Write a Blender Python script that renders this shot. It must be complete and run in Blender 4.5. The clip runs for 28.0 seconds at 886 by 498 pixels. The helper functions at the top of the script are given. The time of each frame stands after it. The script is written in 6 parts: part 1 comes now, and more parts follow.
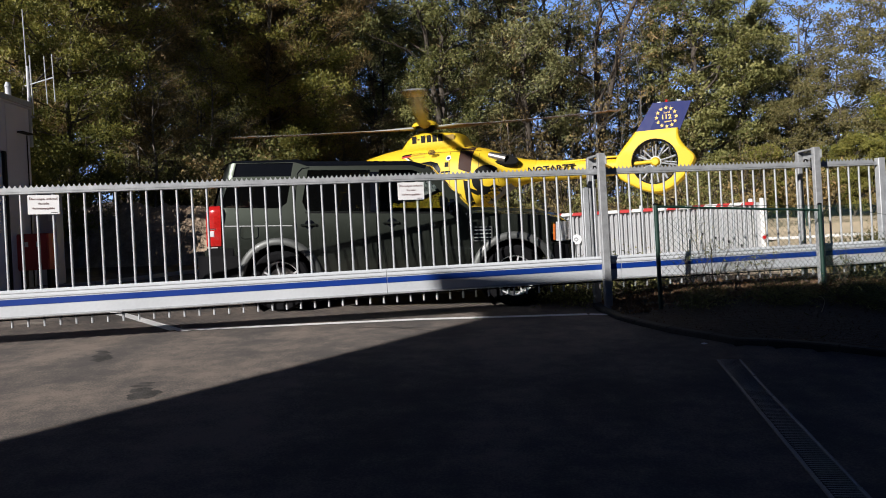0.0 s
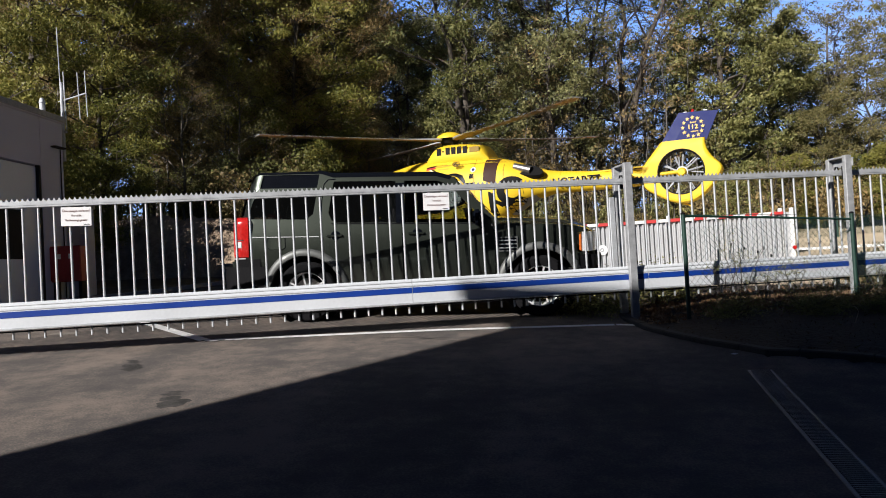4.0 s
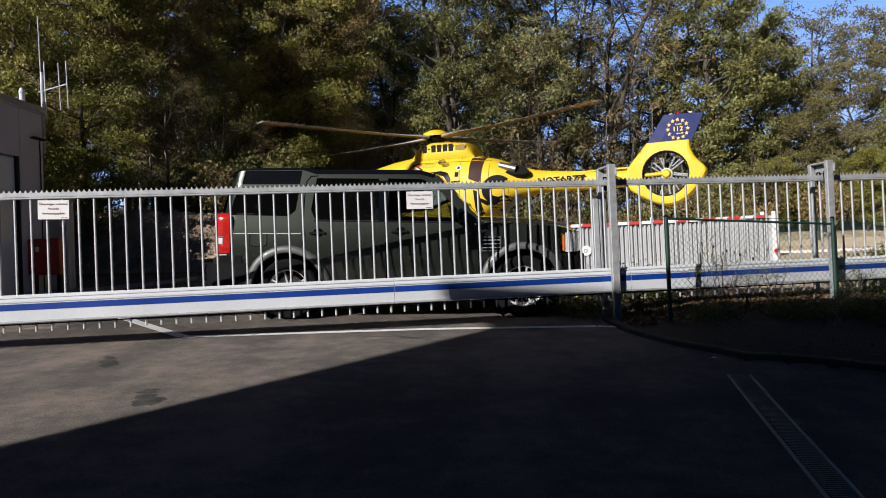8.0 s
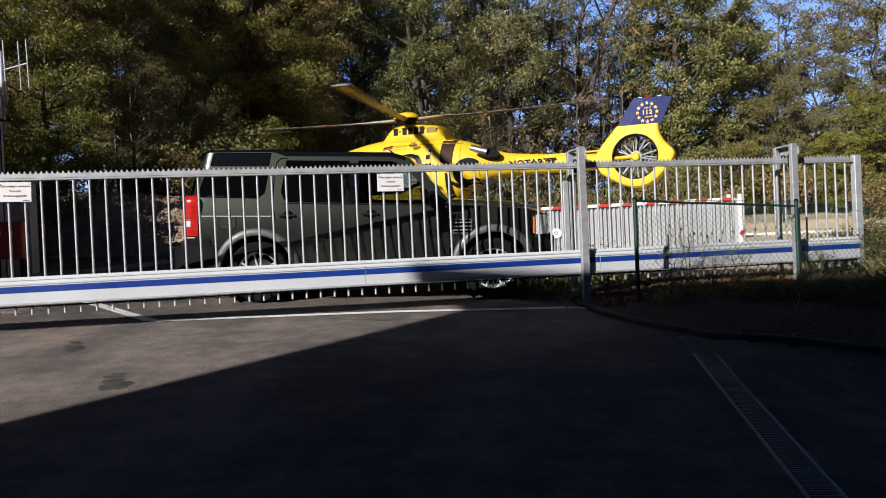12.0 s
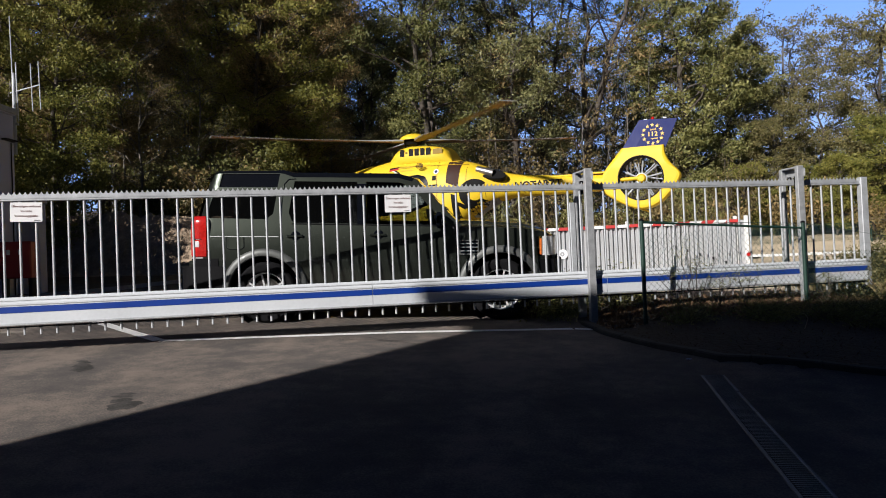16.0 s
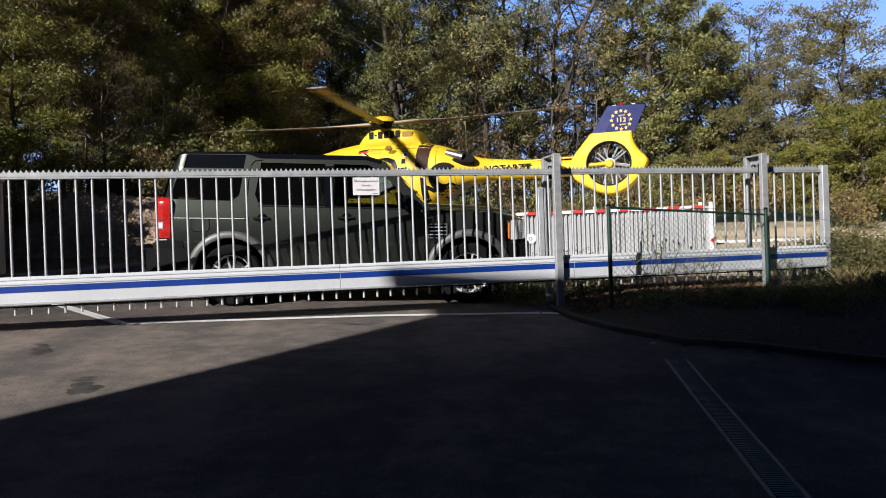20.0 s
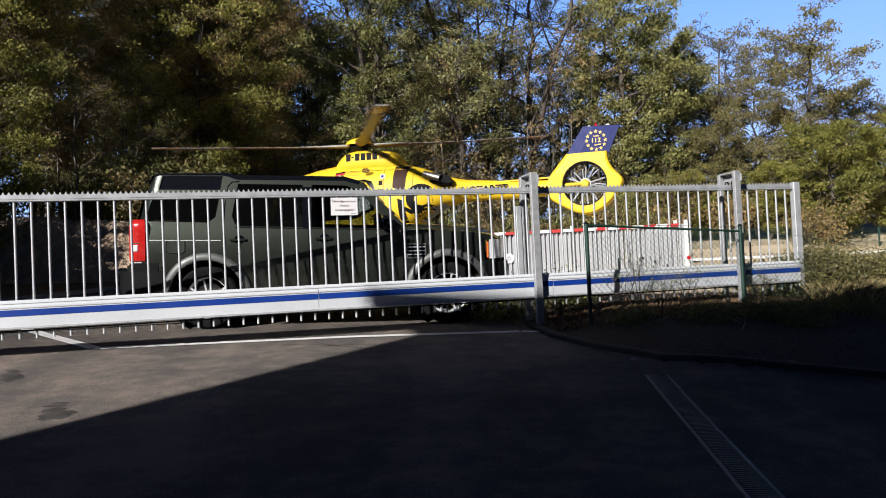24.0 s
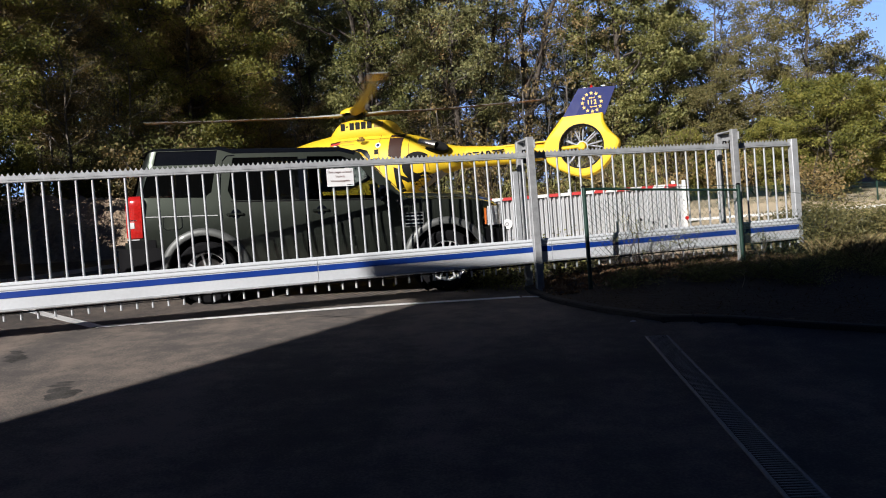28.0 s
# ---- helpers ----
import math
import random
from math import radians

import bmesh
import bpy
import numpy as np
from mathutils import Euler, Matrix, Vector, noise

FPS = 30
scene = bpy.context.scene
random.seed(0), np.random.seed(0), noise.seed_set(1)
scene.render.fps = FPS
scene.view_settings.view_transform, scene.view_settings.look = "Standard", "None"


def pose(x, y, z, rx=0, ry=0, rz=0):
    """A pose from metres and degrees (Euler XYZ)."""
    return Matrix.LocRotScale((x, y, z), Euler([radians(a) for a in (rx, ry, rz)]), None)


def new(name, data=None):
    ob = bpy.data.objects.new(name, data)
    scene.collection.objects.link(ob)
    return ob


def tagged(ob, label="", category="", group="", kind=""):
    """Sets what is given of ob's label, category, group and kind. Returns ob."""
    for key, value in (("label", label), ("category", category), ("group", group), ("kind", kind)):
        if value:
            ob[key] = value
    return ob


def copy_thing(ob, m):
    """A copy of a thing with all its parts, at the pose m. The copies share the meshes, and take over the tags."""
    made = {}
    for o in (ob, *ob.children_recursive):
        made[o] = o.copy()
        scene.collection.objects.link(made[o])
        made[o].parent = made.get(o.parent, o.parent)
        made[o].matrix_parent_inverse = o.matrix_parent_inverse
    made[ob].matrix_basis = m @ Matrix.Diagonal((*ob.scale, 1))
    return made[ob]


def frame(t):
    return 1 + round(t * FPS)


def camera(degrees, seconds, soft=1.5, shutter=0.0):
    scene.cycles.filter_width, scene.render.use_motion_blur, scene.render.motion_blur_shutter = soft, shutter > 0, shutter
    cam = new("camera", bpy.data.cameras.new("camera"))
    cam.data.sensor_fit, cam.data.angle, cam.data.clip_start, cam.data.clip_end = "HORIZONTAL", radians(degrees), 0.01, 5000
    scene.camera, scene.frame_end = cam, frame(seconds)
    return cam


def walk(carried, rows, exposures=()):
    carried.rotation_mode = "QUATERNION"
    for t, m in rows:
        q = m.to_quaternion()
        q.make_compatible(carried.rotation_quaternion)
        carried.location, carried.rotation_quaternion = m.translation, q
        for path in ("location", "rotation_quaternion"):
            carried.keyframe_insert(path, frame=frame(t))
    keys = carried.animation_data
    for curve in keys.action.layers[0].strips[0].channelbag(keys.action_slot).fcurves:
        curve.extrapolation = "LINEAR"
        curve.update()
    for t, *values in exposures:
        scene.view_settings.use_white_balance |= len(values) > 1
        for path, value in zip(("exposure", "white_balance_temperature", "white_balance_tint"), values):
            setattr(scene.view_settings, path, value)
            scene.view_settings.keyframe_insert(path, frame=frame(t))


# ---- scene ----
cam = camera(63.0, 28.0, soft=1.0, shutter=0.06)
PATH = [
    (0, -0.008, -0.022, 1.517, 90.09, 3.08, -0.27),
    (0.5, 0.003, -0.012, 1.506, 91.42, 2.72, -0.82),
    (1, -0.001, -0.004, 1.511, 91.41, 3.40, -0.30),
    (1.5, 0.002, 0.006, 1.507, 90.08, 3.30, -0.89),
    (2, 0.017, 0.003, 1.508, 90.25, 3.14, -1.63),
    (2.5, 0.010, 0.019, 1.505, 90.06, 3.83, -3.26),
    (3, 0.007, 0.013, 1.499, 88.85, 3.11, -2.61),
    (3.5, 0.005, -0.005, 1.493, 89.83, 4.27, -2.93),
    (4, -0.022, -0.024, 1.491, 91.20, 3.22, 1.66),
    (4.5, -0.024, -0.031, 1.479, 92.53, 2.44, 1.08),
    (6.5, -0.011, 0.006, 1.509, 92.23, 2.25, 1.40),
    (7, -0.003, 0.006, 1.506, 92.30, 2.70, 1.72),
    (7.5, 0.003, 0.012, 1.509, 91.86, 3.21, 1.65),
    (8, 0.009, 0.012, 1.515, 90.90, 2.40, 0.50),
    (8.5, 0.014, 0.016, 1.513, 90.54, 2.08, -0.72),
    (9, 0.018, 0.028, 1.511, 90.51, 2.34, -2.04),
    (9.5, 0.018, 0.015, 1.510, 92.75, 2.23, -1.49),
    (10, 0.014, 0.021, 1.514, 89.15, 4.63, -1.57),
    (10.5, 0.015, 0.017, 1.507, 91.17, 3.64, -0.14),
    (11, 0.022, 0.013, 1.520, 90.22, 3.09, -1.18),
    (11.5, 0.021, 0.004, 1.504, 90.22, 2.95, -1.36),
    (12, 0.018, 0.006, 1.503, 89.49, 2.56, -1.73),
    (12.5, 0.008, -0.008, 1.517, 89.87, 2.06, -1.21),
    (14.5, -0.004, -0.018, 1.516, 90.07, 1.95, -1.20),
    (15, -0.002, -0.019, 1.506, 90.74, 1.88, -0.89),
    (15.5, -0.006, -0.024, 1.509, 90.86, 2.02, -0.99),
    (16, -0.006, -0.017, 1.508, 91.13, 2.39, -1.34),
    (16.5, -0.008, -0.021, 1.506, 90.08, 2.95, -1.61),
    (17, -0.004, -0.025, 1.511, 90.42, 2.73, -2.38),
    (17.5, -0.003, -0.026, 1.509, 91.78, 2.54, -2.22),
    (18, 0.004, -0.014, 1.510, 92.43, 2.42, -3.31),
    (18.5, 0.011, -0.011, 1.502, 91.81, 2.75, -3.23),
    (19, 0.014, -0.003, 1.504, 90.91, 2.65, -3.87),
    (19.5, 0.010, 0.001, 1.498, 90.48, 2.88, -3.41),
    (20, 0.007, 0.000, 1.508, 89.74, 1.99, -3.77),
    (20.5, -0.002, -0.013, 1.505, 91.25, 1.97, -3.51),
    (22.5, -0.018, -0.000, 1.482, 92.02, 2.52, -3.94),
    (23, -0.010, 0.003, 1.485, 91.28, 2.99, -4.35),
    (23.5, -0.003, 0.019, 1.479, 91.17, 2.81, -5.29),
    (24, -0.013, 0.016, 1.474, 91.45, 2.66, -5.57),
    (24.5, -0.012, 0.016, 1.470, 91.18, 2.70, -5.51),
    (25, -0.014, 0.004, 1.479, 91.39, 2.51, -5.14),
    (25.5, -0.014, -0.004, 1.482, 91.22, 2.60, -5.00),
    (26, -0.013, -0.002, 1.479, 91.59, 2.03, -5.17),
    (26.5, -0.018, -0.010, 1.472, 92.16, 1.89, -5.47),
    (27, -0.016, -0.011, 1.486, 90.67, 2.30, -3.30),
    (27.5, -0.009, 0.045, 1.481, 89.75, 6.35, -7.16),
    (28, -0.007, 0.028, 1.486, 88.83, 4.41, -5.67),
]
walk(cam, [(t, pose(x, y, z, rx, ry, rz)) for t, x, y, z, rx, ry, rz in PATH],
     exposures=[(0, 0.34, 5150, 14), (2, 0.32, 5150, 14), (3, 0.40, 5150, 14), (4, 0.48, 5150, 14), (7, 0.28, 5150, 14), (9, 0.30, 5150, 14), (12, 0.37, 5150, 14), (16, 0.30, 5150, 14), (18, 0.40, 5150, 14), (20, 0.44, 5150, 14), (23, 0.48, 5150, 14), (25, 0.53, 5150, 14), (26.5, 0.49, 5150, 14), (28, 0.44, 5150, 14)])

# ---- light ----
SUN_AZ, SUN_EL = 41.0, 25.5
sun_way = Vector((math.sin(radians(SUN_AZ)) * math.cos(radians(SUN_EL)),
                  math.cos(radians(SUN_AZ)) * math.cos(radians(SUN_EL)), -math.sin(radians(SUN_EL))))
sun = new("sun", bpy.data.lights.new("sun", "SUN"))
sun.data.energy, sun.data.angle, sun.data.color = 5.2, radians(0.5), (1.0, 0.83, 0.60)
sun.matrix_world = Matrix.Translation((-8, -10, 20)) @ sun_way.to_track_quat("-Z", "Y").to_matrix().to_4x4()
world = bpy.data.worlds.new("sky")
scene.world = world
world.use_nodes = True
sky = world.node_tree.nodes.new("ShaderNodeTexSky")
sky.sky_type, sky.sun_disc = "NISHITA", False
sky.ozone_density, sky.dust_density = 10.0, 0.2
sky.sun_elevation, sky.sun_rotation = radians(SUN_EL), radians(180 + SUN_AZ)
world.node_tree.links.new(sky.outputs[0], world.node_tree.nodes["Background"].inputs[0])
world.node_tree.nodes["Background"].inputs[1].default_value = 0.009
scene.view_settings.exposure = 0.4


# ---- materials ----
def mat(name, color, rough=0.6, metal=0.0, dark=0.75, light=1.15, scale=6.0, fine=60.0, bump=0.15, dist=0.004,
        coat=0.0, island=0.0, obj=0.0, spec=0.5, rough_var=0.12, lo=0.3, hi=0.7):
    """Principled surface with colour variation at two scales, uneven gloss and a fine relief."""
    m = bpy.data.materials.new(name)
    m.use_nodes = True
    nt = m.node_tree
    b = nt.nodes["Principled BSDF"]
    L = nt.links.new
    co = nt.nodes.new("ShaderNodeTexCoord")
    big, small = nt.nodes.new("ShaderNodeTexNoise"), nt.nodes.new("ShaderNodeTexNoise")
    for nd, sc in ((big, scale), (small, fine)):
        nd.inputs["Scale"].default_value, nd.inputs["Detail"].default_value = sc, 5.0
        L(co.outputs["Object"], nd.inputs["Vector"])
    mix = nt.nodes.new("ShaderNodeMath")
    mix.operation = "MULTIPLY_ADD"
    L(small.outputs["Fac"], mix.inputs[0])
    mix.inputs[1].default_value = 0.45
    half = nt.nodes.new("ShaderNodeMath")
    half.operation = "MULTIPLY"
    L(big.outputs["Fac"], half.inputs[0])
    half.inputs[1].default_value = 0.55
    L(half.outputs[0], mix.inputs[2])
    last = mix.outputs[0]
    for node_type, out, amount in (("ShaderNodeNewGeometry", "Random Per Island", island), ("ShaderNodeObjectInfo", "Random", obj)):
        if amount:
            g = nt.nodes.new(node_type)
            ad = nt.nodes.new("ShaderNodeMath")
            ad.operation = "MULTIPLY_ADD"
            L(g.outputs[out], ad.inputs[0])
            ad.inputs[1].default_value = amount
            sub = nt.nodes.new("ShaderNodeMath")
            sub.operation = "SUBTRACT"
            L(last, sub.inputs[0])
            sub.inputs[1].default_value = amount / 2
            L(sub.outputs[0], ad.inputs[2])
            last = ad.outputs[0]
    ramp = nt.nodes.new("ShaderNodeValToRGB")
    c = Vector(color)
    ramp.color_ramp.elements[0].position, ramp.color_ramp.elements[1].position = lo, hi
    ramp.color_ramp.elements[0].color = (*(c * dark), 1)
    ramp.color_ramp.elements[1].color = (*(c * light), 1)
    L(last, ramp.inputs[0])
    L(ramp.outputs[0], b.inputs["Base Color"])
    rr = nt.nodes.new("ShaderNodeMapRange")
    rr.inputs["To Min"].default_value, rr.inputs["To Max"].default_value = max(0.02, rough - rough_var), min(1.0, rough + rough_var)
    L(big.outputs["Fac"], rr.inputs["Value"])
    L(rr.outputs[0], b.inputs["Roughness"])
    b.inputs["Metallic"].default_value = metal
    b.inputs["Coat Weight"].default_value = coat
    b.inputs["Coat Roughness"].default_value = 0.04
    b.inputs["Specular IOR Level"].default_value = spec
    if bump:
        bp = nt.nodes.new("ShaderNodeBump")
        bp.inputs["Strength"].default_value, bp.inputs["Distance"].default_value = bump, dist
        L(small.outputs["Fac"], bp.inputs["Height"])
        L(bp.outputs[0], b.inputs["Normal"])
    return m


def glass(name, tint, rough=0.0, clear=1.0):
    """Tinted pane with real gloss; below clear=1 a diffuse grey stands in for reflections."""
    m = bpy.data.materials.new(name)
    m.use_nodes = True
    nt = m.node_tree
    b = nt.nodes["Principled BSDF"]
    b.inputs["Base Color"].default_value = (*tint, 1)
    b.inputs["Roughness"].default_value = rough
    b.inputs["Transmission Weight"].default_value = clear
    b.inputs["IOR"].default_value = 1.3
    b.inputs["Specular IOR Level"].default_value = 1.0
    return m


def leafmat(name, c1, c2, c3):
    m = bpy.data.materials.new(name)
    m.use_nodes = True
    nt = m.node_tree
    L = nt.links.new
    b = nt.nodes["Principled BSDF"]
    g = nt.nodes.new("ShaderNodeNewGeometry")
    o = nt.nodes.new("ShaderNodeObjectInfo")
    co = nt.nodes.new("ShaderNodeTexCoord")
    nz = nt.nodes.new("ShaderNodeTexNoise")
    nz.inputs["Scale"].default_value = 0.55
    L(co.outputs["Object"], nz.inputs["Vector"])
    a = nt.nodes.new("ShaderNodeMath")
    a.operation = "MULTIPLY_ADD"
    L(g.outputs["Random Per Island"], a.inputs[0])
    a.inputs[1].default_value = 0.55
    L(nz.outputs["Fac"], a.inputs[2])
    s = nt.nodes.new("ShaderNodeMath")
    s.operation = "MULTIPLY_ADD"
    L(o.outputs["Random"], s.inputs[0])
    s.inputs[1].default_value = 0.3
    L(a.outputs[0], s.inputs[2])
    mr = nt.nodes.new("ShaderNodeMapRange")
    mr.inputs["From Min"].default_value, mr.inputs["From Max"].default_value = 0.45, 1.25
    L(s.outputs[0], mr.inputs["Value"])
    r = nt.nodes.new("ShaderNodeValToRGB")
    r.color_ramp.elements[0].color, r.color_ramp.elements[1].color = (*c1, 1), (*c3, 1)
    e = r.color_ramp.elements.new(0.55)
    e.color = (*c2, 1)
    L(mr.outputs[0], r.inputs[0])
    L(r.outputs[0], b.inputs["Base Color"])
    b.inputs["Roughness"].default_value = 0.5
    b.inputs["Specular IOR Level"].default_value = 0.3
    tr = nt.nodes.new("ShaderNodeBsdfTranslucent")
    L(r.outputs[0], tr.inputs[0])
    mx = nt.nodes.new("ShaderNodeMixShader")
    mx.inputs[0].default_value = 0.3
    L(b.outputs[0], mx.inputs[1])
    L(tr.outputs[0], mx.inputs[2])
    L(mx.outputs[0], nt.nodes["Material Output"].inputs["Surface"])
    return m


def asphalt():
    """Worn asphalt: fine stones, blotches and long pale dusty tracks."""
    m = bpy.data.materials.new("asphalt")
    m.use_nodes = True
    nt = m.node_tree
    L = nt.links.new
    b = nt.nodes["Principled BSDF"]
    co = nt.nodes.new("ShaderNodeTexCoord")
    total = None
    for stretch, turn, scale, detail, weight in (((1.0, 0.45, 1.0), -14, 1.1, 6.0, 0.34), ((0.6, 1.0, 1.0), 20, 2.6, 5.0, 0.24), ((1, 1, 1), 0, 7.0, 6.0, 0.18), ((1, 1, 1), 0, 70.0, 4.0, 0.28)):
        mp = nt.nodes.new("ShaderNodeMapping")
        mp.inputs["Scale"].default_value = stretch
        mp.inputs["Rotation"].default_value = (0, 0, radians(turn))
        nz = nt.nodes.new("ShaderNodeTexNoise")
        nz.inputs["Scale"].default_value, nz.inputs["Detail"].default_value = scale, detail
        L(co.outputs["Object"], mp.inputs["Vector"])
        L(mp.outputs[0], nz.inputs["Vector"])
        ad = nt.nodes.new("ShaderNodeMath")
        ad.operation = "MULTIPLY_ADD"
        L(nz.outputs["Fac"], ad.inputs[0])
        ad.inputs[1].default_value = weight
        if total is None:
            ad.inputs[2].default_value = 0.0
        else:
            L(total, ad.inputs[2])
        total = ad.outputs[0]
    r = nt.nodes.new("ShaderNodeValToRGB")
    r.color_ramp.elements[0].position, r.color_ramp.elements[1].position = 0.40, 0.60
    r.color_ramp.elements[0].color, r.color_ramp.elements[1].color = (0.094, 0.088, 0.085, 1), (0.245, 0.206, 0.172, 1)
    e = r.color_ramp.elements.new(0.5)
    e.color = (0.136, 0.122, 0.111, 1)
    L(total, r.inputs[0])
    L(r.outputs[0], b.inputs["Base Color"])
    b.inputs["Roughness"].default_value = 0.88
    b.inputs["Specular IOR Level"].default_value = 0.1
    bp = nt.nodes.new("ShaderNodeBump")
    bp.inputs["Strength"].default_value, bp.inputs["Distance"].default_value = 0.35, 0.004
    L(nz.outputs["Fac"], bp.inputs["Height"])
    L(bp.outputs[0], b.inputs["Normal"])
    return m


M_ASPHALT = asphalt()
M_ROADPAINT = mat("road_paint", (0.90, 0.90, 0.88), 0.7, dark=0.86, light=1.03, scale=3, fine=80, bump=0.05)
M_SOIL = mat("forest_floor", (0.10, 0.075, 0.05), 0.95, dark=0.4, light=1.6, scale=1.3, fine=25, bump=0.8, dist=0.03)
M_DRYGRASS = mat("dry_grass", (0.60, 0.50, 0.34), 0.95, dark=0.65, light=1.25, scale=1.2, fine=18, island=0.5, bump=0)
M_GREENGRASS = mat("green_grass", (0.095, 0.090, 0.038), 0.9, dark=0.4, light=1.5, scale=1.2, fine=18, island=0.6, bump=0)
M_MEADOW = mat("meadow_straw", (0.58, 0.49, 0.34), 0.95, dark=0.75, light=1.2, scale=0.8, fine=22, bump=0.6, dist=0.02)
# Far darker than the forest floor: the verge's shade is put into it.
M_VERGESOIL = mat("verge_soil_shaded", (0.026, 0.018, 0.012), 0.95, dark=0.4, light=2.0, scale=3.0, fine=26, bump=0.9, dist=0.03)
M_STRAW = mat("straw_grass", (0.24, 0.19, 0.085), 0.9, dark=0.45, light=1.4, scale=1.2, fine=18, island=0.6, bump=0)
# Dry grass darkened; the shade over the verge is in the colour.
M_VERGE = mat("verge_straw_shaded", (0.075, 0.047, 0.025), 0.95, dark=0.5, light=1.4, scale=1.5, fine=18, island=0.6, bump=0)
M_SAND = mat("sandy_soil", (0.42, 0.32, 0.22), 0.95, dark=0.45, light=1.3, scale=3.5, fine=16, bump=1.0, dist=0.05)
M_STONE = mat("kerb_concrete", (0.046, 0.043, 0.038), 0.95, dark=0.5, light=1.3, scale=4, fine=60, bump=0.5)
M_PALEKERB = mat("pale_concrete", (0.42, 0.39, 0.36), 0.9, dark=0.7, light=1.15, scale=4, fine=60, bump=0.4)
M_LITTER = leafmat("dry_litter", (0.08, 0.048, 0.026), (0.22, 0.135, 0.072), (0.40, 0.29, 0.18))
M_GALV = mat("galvanised_steel", (0.54, 0.56, 0.58), 0.48, metal=0.35, dark=0.72, light=1.12, scale=9, fine=70, bump=0.1)
M_GALVD = mat("dull_galvanised_post", (0.40, 0.41, 0.42), 0.6, metal=0.3, dark=0.7, light=1.15, scale=14, fine=60, bump=0.15)
M_BEAM = mat("beam_white_aluminium", (0.66, 0.69, 0.72), 0.5, metal=0.1, dark=0.9, light=1.05, scale=1.5, fine=30, bump=0.05)
M_BLUE = mat("blue_stripe", (0.010, 0.042, 0.28), 0.45, dark=0.85, light=1.1, scale=3, bump=0.03)
M_SIGN = mat("sign_white", (0.84, 0.84, 0.84), 0.5, dark=0.92, light=1.03, scale=8, bump=0.02)
M_RED = mat("sign_print", (0.26, 0.17, 0.16), 0.55, dark=0.9, light=1.05, bump=0.02)
M_INK = mat("black_ink", (0.008, 0.008, 0.008), 0.6, dark=0.9, light=1.1, bump=0.02, spec=0.15)
# Grey render with the blue skylight on the garage put into its colour.
M_WALL = mat("render_grey", (0.62, 0.62, 0.72), 0.9, dark=0.85, light=1.08, scale=1.2, fine=90, bump=0.3)
M_WALLBIG = mat("clinic_render", (0.07, 0.068, 0.066), 0.9, dark=0.85, light=1.08, scale=1.0, fine=90, bump=0.3)
# Pale door; its blue likewise stands for skylight.
M_DOORW = mat("door_panel_pale", (0.74, 0.80, 0.93), 0.5, dark=0.94, light=1.03, scale=2, bump=0.03)
M_DARK = mat("dark_rubber", (0.010, 0.010, 0.011), 0.85, dark=0.8, light=1.3, scale=8, bump=0.2)
M_TYRE = mat("tyre_rubber", (0.007, 0.007, 0.008), 0.9, dark=0.7, light=1.5, scale=9, bump=0.3, spec=0.15)
M_PLASTIC = mat("black_plastic", (0.005, 0.005, 0.006), 0.6, dark=0.85, light=1.2, scale=10, bump=0.1, spec=0.12)
M_CAR = mat("dark_green_paint", (0.050, 0.058, 0.047), 0.34, metal=0.85, dark=0.95, light=1.05, scale=1.2, fine=300, bump=0.0, coat=1.0, rough_var=0.02)
M_ARCH = mat("flare_paint", (0.12, 0.125, 0.12), 0.5, metal=0.5, dark=0.95, light=1.05, bump=0.0, coat=0.6, rough_var=0.02)
M_CARBLACK = mat("black_gloss", (0.004, 0.005, 0.008), 0.12, dark=0.9, light=1.1, bump=0.0, spec=0.5, rough_var=0.02)
M_ALLOY = mat("alloy_silver", (0.70, 0.71, 0.72), 0.38, metal=0.3, dark=0.9, light=1.05, bump=0.02)
M_CHROME = mat("bright_metal", (0.75, 0.76, 0.78), 0.2, metal=1.0, dark=0.95, light=1.03, bump=0.0, rough_var=0.05)
M_REDLENS = mat("red_lens", (0.47, 0.014, 0.009), 0.16, dark=0.7, light=1.15, scale=30, bump=0.05, coat=1.0, rough_var=0.05)
M_AMBER = mat("amber_lens", (0.65, 0.16, 0.02), 0.2, dark=0.85, light=1.1, scale=30, bump=0.05, coat=1.0)
M_CLEARLENS = mat("clear_lens", (0.86, 0.87, 0.88), 0.16, metal=0.0, dark=0.7, light=1.1, scale=25, bump=0.05, coat=1.0)
M_SEAT = mat("seat_cloth", (0.075, 0.075, 0.078), 0.9, dark=0.8, light=1.2, scale=8, bump=0.3)
M_GLASS = glass("tinted_car_glass", (0.30, 0.33, 0.32))
# Slightly diffuse: a grey in place of the reflections on the rear panes.
M_GLASSDARK = glass("privacy_glass", (0.06, 0.064, 0.064), 0.02, 0.97)
M_YELLOW = mat("rescue_yellow", (0.80, 0.555, 0.003), 0.5, dark=0.94, light=1.03, scale=1.2, fine=120, bump=0.0, coat=0.1, rough_var=0.05, spec=0.35)
M_FINBLUE = mat("fin_blue", (0.019, 0.027, 0.14), 0.6, dark=0.92, light=1.05, bump=0.0, spec=0.3)
M_STAR = mat("star_yellow", (0.80, 0.52, 0.05), 0.45, dark=0.95, light=1.03, bump=0.0)
M_EXH = mat("exhaust_steel", (0.42, 0.40, 0.38), 0.35, metal=0.9, dark=0.7, light=1.1, scale=5, bump=0.05)
M_BLADE = mat("blade_grey", (0.44, 0.44, 0.42), 0.5, dark=0.85, light=1.12, scale=2, fine=50, bump=0.05)
M_BLADETIP = mat("blade_orange", (0.55, 0.26, 0.03), 0.42, dark=0.9, light=1.06, bump=0.0, spec=0.4)
